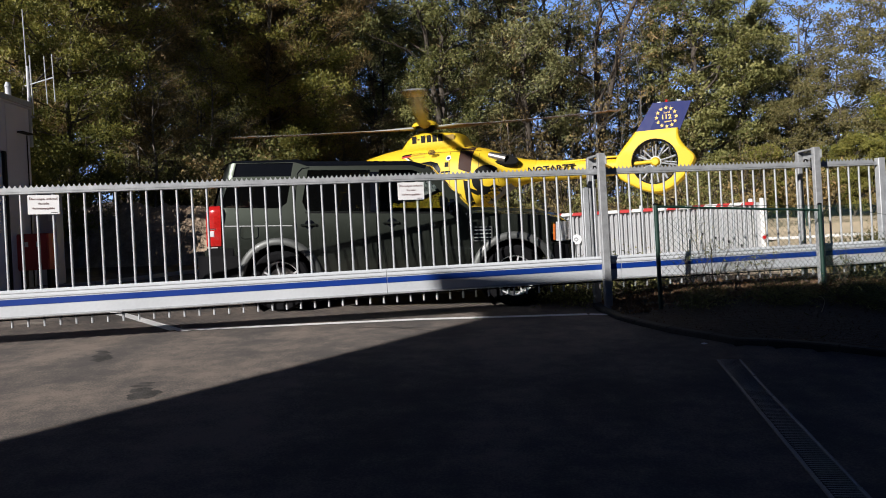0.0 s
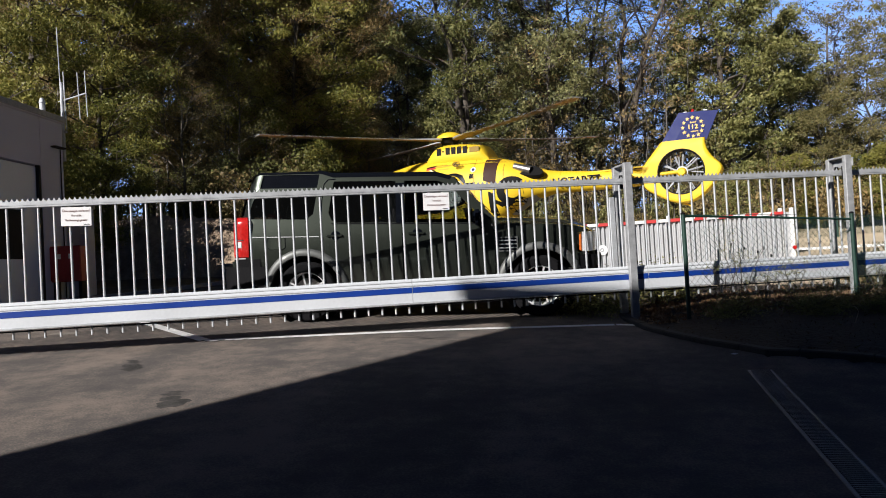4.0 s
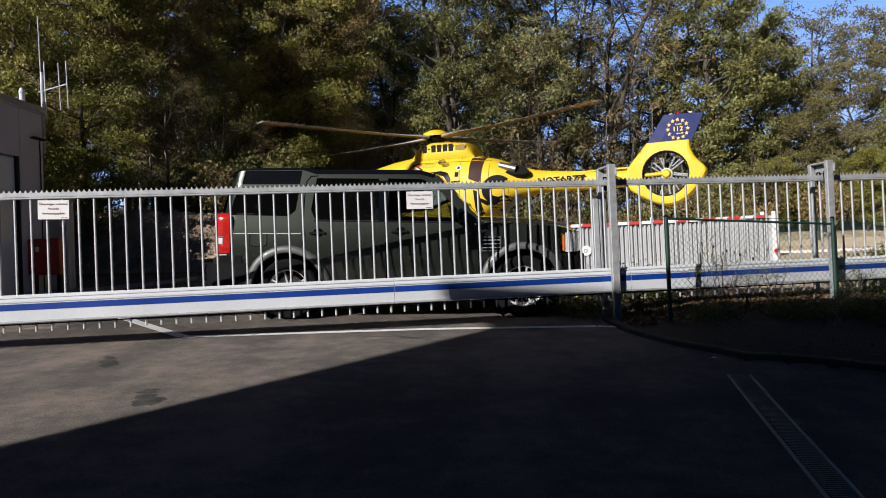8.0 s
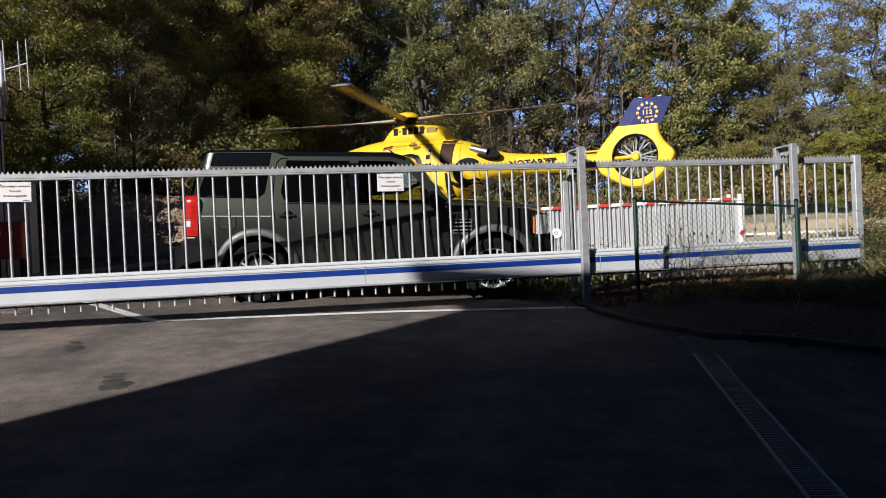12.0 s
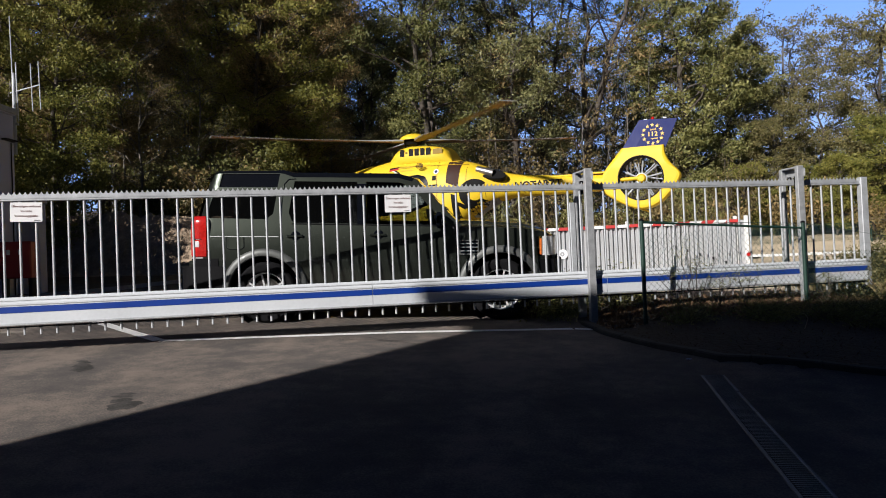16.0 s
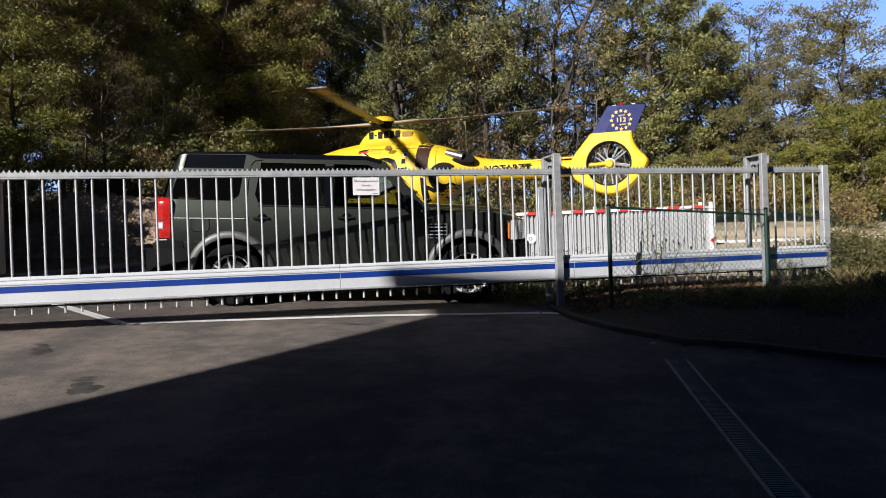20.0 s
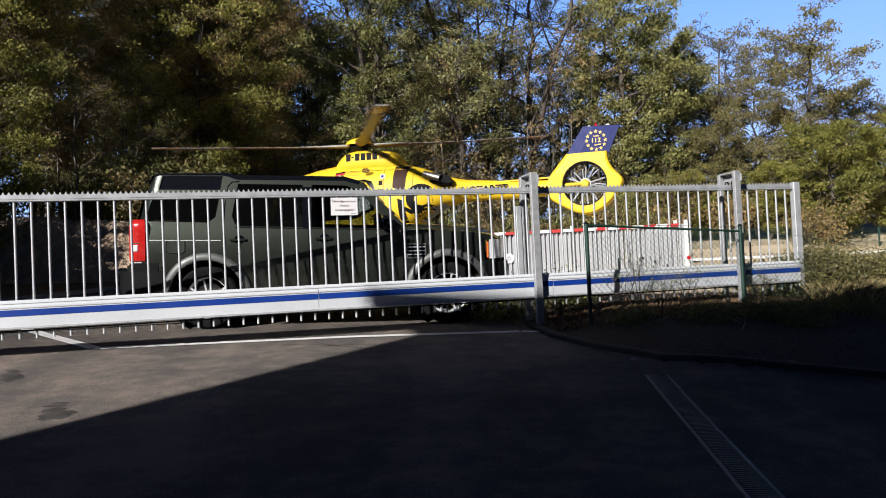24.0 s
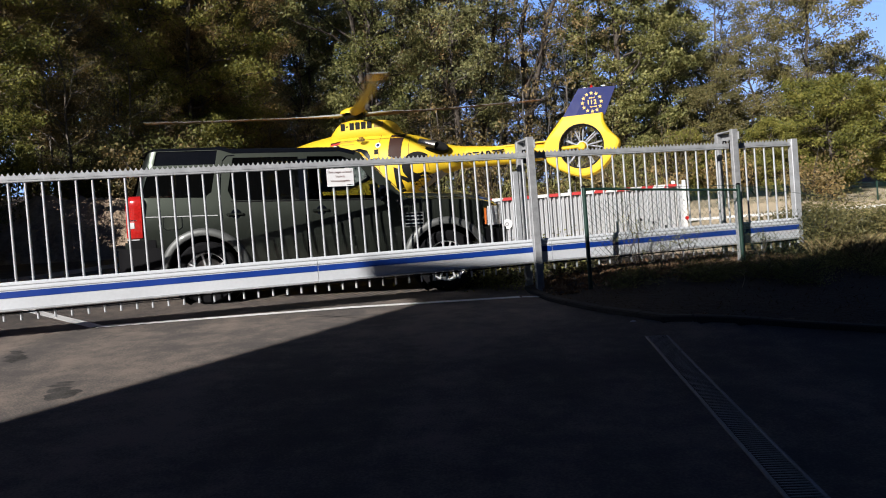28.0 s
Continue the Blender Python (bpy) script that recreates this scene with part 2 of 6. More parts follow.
M_WINDOWBROWN = mat("dark_brown_panel", (0.045, 0.022, 0.016), 0.6, dark=0.85, light=1.15, bump=0.03, spec=0.2)
M_WHITE = mat("white_paint", (0.80, 0.80, 0.78), 0.5, dark=0.92, light=1.03, bump=0.02)
M_SHEET = mat("sheet_white", (0.48, 0.49, 0.50), 0.5, metal=0.1, dark=0.82, light=1.08, scale=1.7, fine=35, bump=0.08)
M_BARRED = mat("board_red", (0.50, 0.035, 0.03), 0.5, dark=0.85, light=1.08, bump=0.05)
M_FENCE = mat("fence_green", (0.014, 0.042, 0.030), 0.5, dark=0.7, light=1.25, scale=14, bump=0.1)
M_BARK = mat("bark", (0.085, 0.072, 0.058), 0.95, dark=0.45, light=1.7, scale=5, fine=30, bump=0.8, dist=0.02)
M_PALEBARK = mat("pale_bark", (0.16, 0.145, 0.125), 0.9, dark=0.4, light=1.4, scale=5, fine=25, bump=0.6, dist=0.02)
M_LEAFG = leafmat("leaf_green", (0.070, 0.082, 0.027), (0.205, 0.212, 0.066), (0.42, 0.40, 0.145))
M_LEAFY = leafmat("leaf_yellow_green", (0.085, 0.100, 0.024), (0.22, 0.22, 0.042), (0.40, 0.36, 0.09))
M_LEAFO = leafmat("leaf_olive", (0.075, 0.075, 0.028), (0.19, 0.175, 0.065), (0.35, 0.30, 0.12))
M_LEAFB = leafmat("leaf_brown", (0.100, 0.086, 0.036), (0.26, 0.208, 0.088), (0.46, 0.325, 0.135))
M_LEAFD = leafmat("leaf_grey_green", (0.085, 0.095, 0.038), (0.22, 0.226, 0.090), (0.42, 0.40, 0.17))
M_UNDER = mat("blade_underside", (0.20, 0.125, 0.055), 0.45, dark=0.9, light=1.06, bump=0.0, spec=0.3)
M_GRATE = mat("grate_steel", (0.21, 0.21, 0.225), 0.55, metal=0.3, dark=0.6, light=1.3, scale=5, bump=0.1)
M_FIRE = mat("hydrant_red", (0.36, 0.03, 0.03), 0.5, dark=0.85, light=1.1, bump=0.05)


# ---- mesh helpers ----
def finish(bm, name, material, smooth=False):
    me = bpy.data.meshes.new(name)
    bm.to_mesh(me)
    bm.free()
    for mt in (material if isinstance(material, (list, tuple)) else [material]):
        me.materials.append(mt)
    if smooth:
        me.polygons.foreach_set("use_smooth", [True] * len(me.polygons))
        me.set_sharp_from_angle(angle=radians(38))
    return me


def part(name, bm, material, parent=None, label="", m=None, smooth=False):
    """One mesh object under a thing or under a part."""
    ob = new(name, bm if isinstance(bm, bpy.types.Mesh) else finish(bm, name, material, smooth))
    if parent:
        ob.parent = parent
    if m is not None:
        ob.matrix_basis = m
    if label:
        ob["label"] = label
    return ob


def box(sx, sy, sz, at=(0, 0, 0), bevel=0.0, bm=None, rot=None, seg=1):
    """A box of that size, its centre at `at`."""
    own = bmesh.new()
    bmesh.ops.create_cube(own, size=1.0, matrix=Matrix.Diagonal((sx, sy, sz, 1)))
    if bevel:
        bmesh.ops.bevel(own, geom=own.edges[:], offset=bevel, segments=seg, affect="EDGES")
    own.transform(Matrix.Translation(at) @ (rot or Matrix()))
    return join(bm, own)


def join(bm, own):
    if bm is None:
        return own
    me = bpy.data.meshes.new("tmp")
    own.to_mesh(me)
    own.free()
    bm.from_mesh(me)
    bpy.data.meshes.remove(me)
    return bm


def tube(a, b, r, n=8, r2=None, bm=None, caps=True):
    """A round bar from a to b."""
    a, b = Vector(a), Vector(b)
    own = bmesh.new()
    bmesh.ops.create_cone(own, cap_ends=caps, segments=n, radius1=r, radius2=r if r2 is None else r2, depth=(b - a).length)
    own.transform(Matrix.Translation((a + b) / 2) @ (b - a).to_track_quat("Z", "Y").to_matrix().to_4x4())
    return join(bm, own)


def loft(rings, closed=True, caps=True, bm=None):
    """A skin over rings of equal length."""
    own = bmesh.new()
    vs = [[own.verts.new(p) for p in ring] for ring in rings]
    n = len(rings[0])
    for r0, r1 in zip(vs, vs[1:]):
        for i in range(n if closed else n - 1):
            j = (i + 1) % n
            own.faces.new((r0[i], r0[j], r1[j], r1[i]))
    if caps and closed:
        own.faces.new(vs[0][::-1])
        own.faces.new(vs[-1])
    bmesh.ops.recalc_face_normals(own, faces=own.faces[:])
    return join(bm, own)


def sheet(outer, holes=(), thick=0.01, place=None, bm=None):
    """A flat plate with holes: outlines in (u, v), thickness along w from 0 to thick; place maps (u, v, w) to a point."""
    own = bmesh.new()
    edges = []
    for loop in (outer, *holes):
        vs = [own.verts.new((u, v, 0)) for u, v in loop]
        edges += [own.edges.new((vs[i], vs[(i + 1) % len(vs)])) for i in range(len(vs))]
    bmesh.ops.triangle_fill(own, use_beauty=True, edges=edges)
    if thick:
        r = bmesh.ops.extrude_face_region(own, geom=own.faces[:])
        for v in r["geom"]:
            if isinstance(v, bmesh.types.BMVert):
                v.co.z = thick
    bmesh.ops.recalc_face_normals(own, faces=own.faces[:])
    if place:
        for v in own.verts:
            v.co = place(*v.co)
    return join(bm, own)


def ring_profile(profile, n=32, axis="y", bm=None):
    """A lathe: profile of (radius, along) turned round an axis."""
    rings = []
    for i in range(n):
        a = 2 * math.pi * i / n
        c, s = math.cos(a), math.sin(a)
        rings.append([(r * c, h, r * s) if axis == "y" else (r * c, r * s, h) if axis == "z" else (h, r * c, r * s) for r, h in profile])
    own = bmesh.new()
    vs = [[own.verts.new(p) for p in ring] for ring in rings]
    for i in range(n):
        a, b = vs[i], vs[(i + 1) % n]
        for k in range(len(profile) - 1):
            own.faces.new((a[k], a[k + 1], b[k + 1], b[k]))
    bmesh.ops.remove_doubles(own, verts=own.verts[:], dist=1e-5)
    bmesh.ops.recalc_face_normals(own, faces=own.faces[:])
    return join(bm, own)


def lettering(text, size, material, bold=0.0):
    """Words as a thin mesh in the xz plane, centred, facing -y."""
    cu = bpy.data.curves.new("words", "FONT")
    cu.body, cu.size, cu.extrude, cu.align_x, cu.align_y = text, size, 0.001, "CENTER", "CENTER"
    cu.offset = bold
    tmp = new("words", cu)
    me = bpy.data.meshes.new_from_object(tmp.evaluated_get(bpy.context.evaluated_depsgraph_get()))
    bpy.data.objects.remove(tmp)
    me.transform(Matrix.Rotation(radians(90), 4, "X"))
    me.materials.clear()
    me.materials.append(material)
    return me


def thing(name, label, category, at=None, group="", kind=""):
    ob = new(name)
    ob.empty_display_size = 0.2
    if at is not None:
        ob.matrix_world = at
    return tagged(ob, label, category, group, kind)


# ---- terrain ----
def smooth01(a, b, v):
    v = min(1.0, max(0.0, (v - a) / (b - a)))
    return v * v * (3 - 2 * v)


def ground_z(x, y):
    """Height of the ground: a yard that climbs to the gate, the pad behind it, wooded banks."""
    z = 0.05 + 0.085 * min(y, 16.6) - 0.025 * max(-12.0, min(x, 8.0))
    if y < -2:
        z = 0.05 - 0.17 - 0.025 * max(-12.0, min(x, 8.0))
    left = smooth01(-2.6, -4.6, x)
    z += 1.15 * left * smooth01(16.2, 18.0, y)
    z += 0.8 * smooth01(21.0, 26.0, y) + 3.0 * smooth01(26.0, 60.0, y)
    z += 0.12 * smooth01(1.9, 3.2, x) * smooth01(4.4, 7.0, y + 0.28 * (x - 3)) * (1 - smooth01(9.0, 12.0, y))
    z -= 0.10 * smooth01(5.0, 8.2, x) * (1 - smooth01(11.0, 15.0, y)) * smooth01(3.0, 7.0, y)
    if y > 17 or x < -6 or x > 6:
        z += 0.10 * noise.noise((x * 0.4, y * 0.4, 0)) * smooth01(17, 20, y)
    return z


def on(x, y, dz=0.0):
    return (x, y, ground_z(x, y) + dz)


def terrain_sheet(name, xs, ys, material, inside=None, dz=0.0, kind="structure"):
    bm = bmesh.new()
    grid = [[bm.verts.new(on(x, y, dz)) for x in xs] for y in ys]
    for j in range(len(ys) - 1):
        for i in range(len(xs) - 1):
            cx, cy = (xs[i] + xs[i + 1]) / 2, (ys[j] + ys[j + 1]) / 2
            if inside is None or inside(cx, cy):
                bm.faces.new((grid[j][i], grid[j][i + 1], grid[j + 1][i + 1], grid[j + 1][i]))
    for v in [v for v in bm.verts if not v.link_faces]:
        bm.verts.remove(v)
    ob = new(name, finish(bm, name, material, True))
    return ob


def span(a, b, step):
    n = max(1, round((b - a) / step))
    return [a + (b - a) * i / n for i in range(n + 1)]


def gate_point(s, off=0.0):
    """Plan point on the gate's line, s metres past the near post, off metres behind it."""
    a = radians(11)
    return (1.95 + s * math.cos(a) - off * math.sin(a), 8.51 + s * math.sin(a) + off * math.cos(a))


def kerb_x(y):
    """The kerb's line between yard and verge, by y."""
    pts = ((3.4, 5.55), (5.0, 4.45), (5.67, 3.32), (6.28, 2.50), (6.97, 2.16), (7.8, 1.86), (8.4, 1.78), (9.4, 1.85), (10.4, 2.1), (11.4, 2.6), (13, 3.4))
    if y <= pts[0][0]:
        return pts[0][1] + (pts[0][0] - y) * 2.2
    for (y0, x0), (y1, x1) in zip(pts, pts[1:]):
        if y <= y1:
            return x0 + (x1 - x0) * (y - y0) / (y1 - y0)
    return pts[-1][1]


ground = terrain_sheet("ground", span(-400, -40, 40) + span(-36, -10, 2) + span(-9.5, 12, 0.5) + span(14, 40, 2) + span(60, 400, 40),
                       span(-300, -20, 40) + span(-16, -2, 2) + span(-1.5, 18, 0.5) + span(19, 60, 1.5) + span(80, 600, 60), M_SOIL, dz=-0.03)
tagged(ground, "brown leaf-littered soil under the trees and round the yard", "ground", kind="structure")
def sky_backdrop():
    """Plain pale-blue distance far behind the wood."""
    m = bpy.data.materials.new("distant_sky")
    m.use_nodes = True
    nt = m.node_tree
    nt.nodes.remove(nt.nodes["Principled BSDF"])
    em, co, sp, rp = (nt.nodes.new(k) for k in ("ShaderNodeEmission", "ShaderNodeTexCoord", "ShaderNodeSeparateXYZ", "ShaderNodeValToRGB"))
    nt.links.new(co.outputs["Generated"], sp.inputs[0])
    nt.links.new(sp.outputs["Z"], rp.inputs[0])
    rp.color_ramp.elements[0].color, rp.color_ramp.elements[1].color = (0.58, 0.70, 0.88, 1), (0.18, 0.36, 0.78, 1)
    nt.links.new(rp.outputs[0], em.inputs[0])
    em.inputs[1].default_value = 0.85
    nt.links.new(em.outputs[0], nt.nodes["Material Output"].inputs["Surface"])
    bm = bmesh.new()
    rows = [[bm.verts.new((420 * math.sin(a), 420 * math.cos(a), z)) for a in [radians(-42 + 6 * i) for i in range(15)]] for z in (-5, 190)]
    for i in range(14):
        bm.faces.new((rows[0][i], rows[0][i + 1], rows[1][i + 1], rows[1][i]))
    ob = new("backdrop", finish(bm, "backdrop", m))
    return tagged(ob, "clear blue autumn sky in the distance", "sky", kind="structure")


sky_backdrop()
road = terrain_sheet("road", span(-14, 8, 0.25), span(-6, 15.2, 0.2), M_ASPHALT,
                     inside=lambda x, y: x < kerb_x(y) + 0.10 and not (x < -5.6 and y > 14.2) and y < 14.6 + 0.1 * x)
tagged(road, "dark patched asphalt yard rising to the gate", "road", kind="structure")


def ground_strip(name, pts, width, material, dz):
    """A painted or laid strip that follows the ground along plan points."""
    bm = bmesh.new()
    fine = []
    for (x0, y0), (x1, y1) in zip(pts, pts[1:]):
        n = max(1, int(math.hypot(x1 - x0, y1 - y0) / 0.25))
        fine += [(x0 + (x1 - x0) * i / n, y0 + (y1 - y0) * i / n) for i in range(n)]
    fine.append(pts[-1])
    rows = []
    for i, (x, y) in enumerate(fine):
        xa, ya = fine[max(0, i - 1)]
        xb, yb = fine[min(len(fine) - 1, i + 1)]
        l = math.hypot(xb - xa, yb - ya)
        nx, ny = -(yb - ya) / l * width / 2, (xb - xa) / l * width / 2
        rows.append([bm.verts.new(on(x + nx, y + ny, dz)), bm.verts.new(on(x - nx, y - ny, dz))])
    for a, b in zip(rows, rows[1:]):
        bm.faces.new((a[0], a[1], b[1], b[0]))
    bmesh.ops.recalc_face_normals(bm, faces=bm.faces[:])
    return new(name, finish(bm, name, material))


line = ground_strip("road_marking", [(1.62, 8.13), (-0.3, 8.12), (-2.92, 7.885)], 0.11, M_ROADPAINT, 0.008)
tagged(line, "worn white painted line across the asphalt before the gate", "road marking", kind="structure")
line2 = ground_strip("road_marking", [(-2.93, 7.90), (-4.3, 9.37)], 0.13, M_ROADPAINT, 0.008)
stub = ground_strip("road_marking", [(1.64, 8.125), (1.92, 8.05)], 0.09, M_ROADPAINT, 0.008)
tagged(stub, "short slanted end of the white painted line", "road marking", kind="structure")
tagged(line2, "worn white painted line running off towards the garage", "road marking", kind="structure")

# dark oil stains and scuffs, cracks and a bare pale spot in the asphalt
M_STAIN = mat("oil_stain", (0.072, 0.068, 0.063), 0.8, dark=0.6, light=1.3, scale=9, fine=70, bump=0.3, spec=0.12, lo=0.4, hi=0.6)
M_CRACK = mat("crack_tar", (0.035, 0.033, 0.031), 0.8, dark=0.7, light=1.3, scale=9, bump=0.2)
M_BARE = mat("bare_spot", (0.30, 0.27, 0.23), 0.9, dark=0.6, light=1.2, scale=9, fine=70, bump=0.3)


def blot(x, y, rx, ry, seed, bm):
    rnd = random.Random(seed)
    ph = [rnd.uniform(0, 6.28) for _ in range(3)]
    ring = []
    for k in range(20):
        a = 2 * math.pi * k / 20
        f = 1 + 0.13 * math.sin(2 * a + ph[0]) + 0.12 * math.sin(5 * a + ph[1]) + 0.08 * math.sin(9 * a + ph[2])
        ring.append(bm.verts.new(on(x + rx * f * math.cos(a), y + ry * f * math.sin(a), 0.0025)))
    bm.faces.new(ring)


def stain(x, y, size, seed):
    """A dark, blocky oil blot with a few drips close behind it."""
    rnd = random.Random(seed)
    bm = bmesh.new()
    blot(x, y, 0.40 * size, 0.52 * size, seed, bm)
    blot(x - 0.30 * size, y + 0.52 * size, 0.30 * size, 0.26 * size, seed + 1, bm)
    for k in range(2):
        dy = (0.98 + 0.30 * k) * size
        blot(x - 0.40 * dy + rnd.uniform(-0.10, 0.14) * size, y + dy, rnd.uniform(0.20, 0.30) * size, 0.14 * size, seed + k + 2, bm)
    ob = new("asphalt_stain", finish(bm, "asphalt_stain", M_STAIN))
    return tagged(ob, "dark blocky oil stain on the asphalt", "stain", "stains in the yard", "structure")


stain(-2.26, 5.36, 0.26, 1)
stain(-3.15, 6.62, 0.24, 30)
for pts in ([(-1.02, 7.82), (-0.80, 7.74), (-0.62, 7.72), (-0.40, 7.60)], [(-0.66, 7.86), (-0.45, 7.66), (-0.26, 7.54), (-0.08, 7.42), (0.1, 7.40)], [(-0.45, 7.66), (-0.25, 7.68)]):
    crack = ground_strip("asphalt_crack", pts, 0.012, M_CRACK, 0.004)
    tagged(crack, "thin dark crack in the asphalt before the gate", "crack", "cracks in the yard", "structure")
bare_bm = bmesh.new()
blot(-4.9, 8.63, 0.20, 0.07, 77, bare_bm)
tagged(new("bare_spot", finish(bare_bm, "bare_spot", M_BARE)), "pale bare spot in the asphalt under the gate", "spot", kind="structure")


# kerb stones between yard and verge
def kerbs():
    kerb = thing("kerb", "low grey concrete kerb edging the grass verge", "kerb", kind="structure")
    ys = span(3.6, 8.7, 0.04)
    line_pts = [(kerb_x(y) + 0.05, y) for y in ys]
    stones, run = [[line_pts[0]]], 0.0
    for a, b in zip(line_pts, line_pts[1:]):
        run += math.hypot(b[0] - a[0], b[1] - a[1])
        stones[-1].append(b)
        if run >= 0.5:
            stones.append([b])
            run = 0.0
    for pts in stones:
        if len(pts) < 3:
            continue
        rings = []
        for k, (x, y) in enumerate(pts):
            xa, ya = pts[max(0, k - 1)]
            xb, yb = pts[min(len(pts) - 1, k + 1)]
            l = math.hypot(xb - xa, yb - ya)
            nx, ny = (yb - ya) / l, -(xb - xa) / l
            cut = 0.006 if k == 0 else -0.006 if k == len(pts) - 1 else 0.0
            x, y = x + (xb - xa) / l * cut, y + (yb - ya) / l * cut
            z = ground_z(x, y)
            rings.append([(x + nx * w, y + ny * w, z + h) for w, h in ((-0.05, -0.15), (-0.05, 0.035), (-0.038, 0.047), (0.04, 0.05), (0.05, 0.04), (0.05, -0.15))])
        part("kerbstone", loft(rings), M_STONE, kerb)


kerbs()


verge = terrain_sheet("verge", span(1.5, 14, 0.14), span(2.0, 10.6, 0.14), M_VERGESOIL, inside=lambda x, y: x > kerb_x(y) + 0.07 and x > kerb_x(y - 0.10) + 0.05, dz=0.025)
tagged(verge, "bare brown earth verge behind the kerb", "verge", kind="structure")


# slotted drain channel across the yard
def drain():
    d = thing("drain_channel", "narrow slotted steel drain channel set in the asphalt", "drain", kind="structure")
    a, b = Vector((2.292, 5.85)), Vector((1.640, 2.4))
    u = (b - a).normalized()
    ang = math.atan2(u.y, u.x)
    L = (b - a).length
    n = int(L / 0.5)
    for side in (-1, 1):
        for i in range(n):
            p = a + u * (0.5 * i + 0.25) + Vector((-u.y, u.x)) * 0.082 * side
            rot = Matrix.Rotation(ang, 4, "Z") @ Matrix.Rotation(math.atan(0.085 * -u.y), 4, "Y")
            part("frame_bar", box(0.497, 0.022, 0.03, bevel=0.003), M_GRATE, d, m=Matrix.Translation((p.x, p.y, ground_z(p.x, p.y) - 0.006)) @ rot)
    bar = finish(box(0.012, 0.142, 0.014, bevel=0.002), "grate_slat", M_GRATE)
    k = int(L / 0.027)
    for i in range(k):
        p = a + u * (0.027 * i + 0.013)
        part("grate_slat", bar, None, d, m=Matrix.Translation((p.x, p.y, ground_z(p.x, p.y) - 0.001)) @ Matrix.Rotation(ang, 4, "Z"))
    trough = ground_strip("trough", [tuple(a), tuple(b)], 0.146, M_DARK, 0.0035)
    trough.parent = d


drain()


# ---- sliding gate ----
GA = radians(11)
GATE = Matrix.Translation((1.95, 8.51, 0)) @ Matrix.Rotation(GA, 4, "Z")
S0, S1 = -8.6, 3.78


def gate():
    g = thing("sliding_gate", "closed steel sliding gate with blue-striped white beam and toothed rail", "gate", GATE)
    # bottom beam in lengths: hollow profile with rounded upper lip
    prof = [(-0.062, 1.07), (-0.058, 1.062), (0.058, 1.062), (0.062, 1.07), (0.062, 1.30), (0.03, 1.345), (-0.03, 1.345), (-0.048, 1.325), (-0.05, 1.298), (-0.062, 1.285), (-0.062, 1.26)]
    for a, b in ((S0, -2.618), (-2.614, 0.16), (0.164, S1)):
        part("beam", loft([[(s, y, z) for y, z in prof] for s in (a, b)]), M_BEAM, g, "white aluminium beam")
        part("stripe", box(b - a - 0.004, 0.004, 0.062, ((a + b) / 2, -0.0635, 1.222)), M_BLUE, g, "blue stripe")
        part("ledge", box(b - a - 0.002, 0.005, 0.007, ((a + b) / 2, -0.0645, 1.268)), M_GALVD, g)
        part("ledge", box(b - a - 0.002, 0.006, 0.005, ((a + b) / 2, -0.0505, 1.312)), M_GALVD, g)
        part("lower_lip", box(b - a, 0.012, 0.022, ((a + b) / 2, -0.066, 1.076), 0.003), M_GALV, g)
    part("top_rail", box(S1 - S0, 0.05, 0.05, ((S0 + S1) / 2, 0, 2.333), 0.004), M_GALV, g)
    # saw-tooth guard along the rail
    n = int((S1 - S0 - 0.05) / 0.0502)
    out = [(S0, 2.33)]
    for i in range(n):
        x = S0 + 0.0502 * i
        out += [(x + 0.003, 2.371), (x + 0.013, 2.378), (x + 0.023, 2.398), (x + 0.027, 2.398), (x + 0.037, 2.378), (x + 0.047, 2.371)]
    out += [(S0 + 0.0502 * n, 2.33)]
    part("tooth_strip", sheet(out, (), 0.004, lambda u, v, w: (u, -0.03 + w, v)), M_GALV, g)
    picket = finish(tube((0, 0, 1.33), (0, 0, 2.31), 0.0125, 10), "picket", M_GALV, True)
    stub = finish(tube((0, 0, 0.965), (0, 0, 1.065), 0.012, 8), "picket_stub", M_GALV, True)
    k = 0
    s = -6.431 - 14 * 0.1505
    while s < S1 - 0.08:
        part("picket", picket, None, g, m=pose(s, 0, 0))
        part("picket_stub", stub, None, g, m=pose(s + 0.015, 0, 0))
        s += 0.1505
    part("guide_bar", box(S1 - S0, 0.03, 0.014, ((S0 + S1) / 2, 0, 1.046)), M_DARK, g)
    part("end_post", box(0.10, 0.08, 1.40, (S1 + 0.04, 0, 1.70), 0.006), M_GALV, g)
    part("end_roller", ring_profile([(0.0, -0.03), (0.06, -0.03), (0.07, -0.02), (0.07, 0.02), (0.06, 0.03), (0, 0.03)], 16), M_PLASTIC, g, m=pose(S1 + 0.04, 0, 0.98))
    return g


gate()


def warning_sign(s, tilt):
    sg = thing("warning_sign", "white warning sign with small brownish lettering fixed to the gate", "sign", GATE @ pose(s, -0.028, 2.195, 0, tilt, 0), "signs on the gate")
    part("panel", box(0.295, 0.004, 0.195, bevel=0.001), M_SIGN, sg)
    for k, (w, size) in enumerate((("Übersteigen verboten", 0.030), ("Vorsicht", 0.030), ("Verletzungsgefahr", 0.030))):
        part("lettering", lettering(w, size, M_RED), None, sg, m=pose(0, -0.004, 0.058 - 0.048 * k))
    part("small_print", box(0.06, 0.001, 0.006, (0.10, -0.003, -0.083)), M_INK, sg)
    for sx in (-0.13, 0.13):
        part("bolt", ring_profile([(0, -0.004), (0.005, -0.003), (0.005, 0)], 8), M_GALV, sg, m=pose(sx, -0.002, 0.075))


warning_sign(-6.06, 1.0)
warning_sign(-2.29, 0.5)


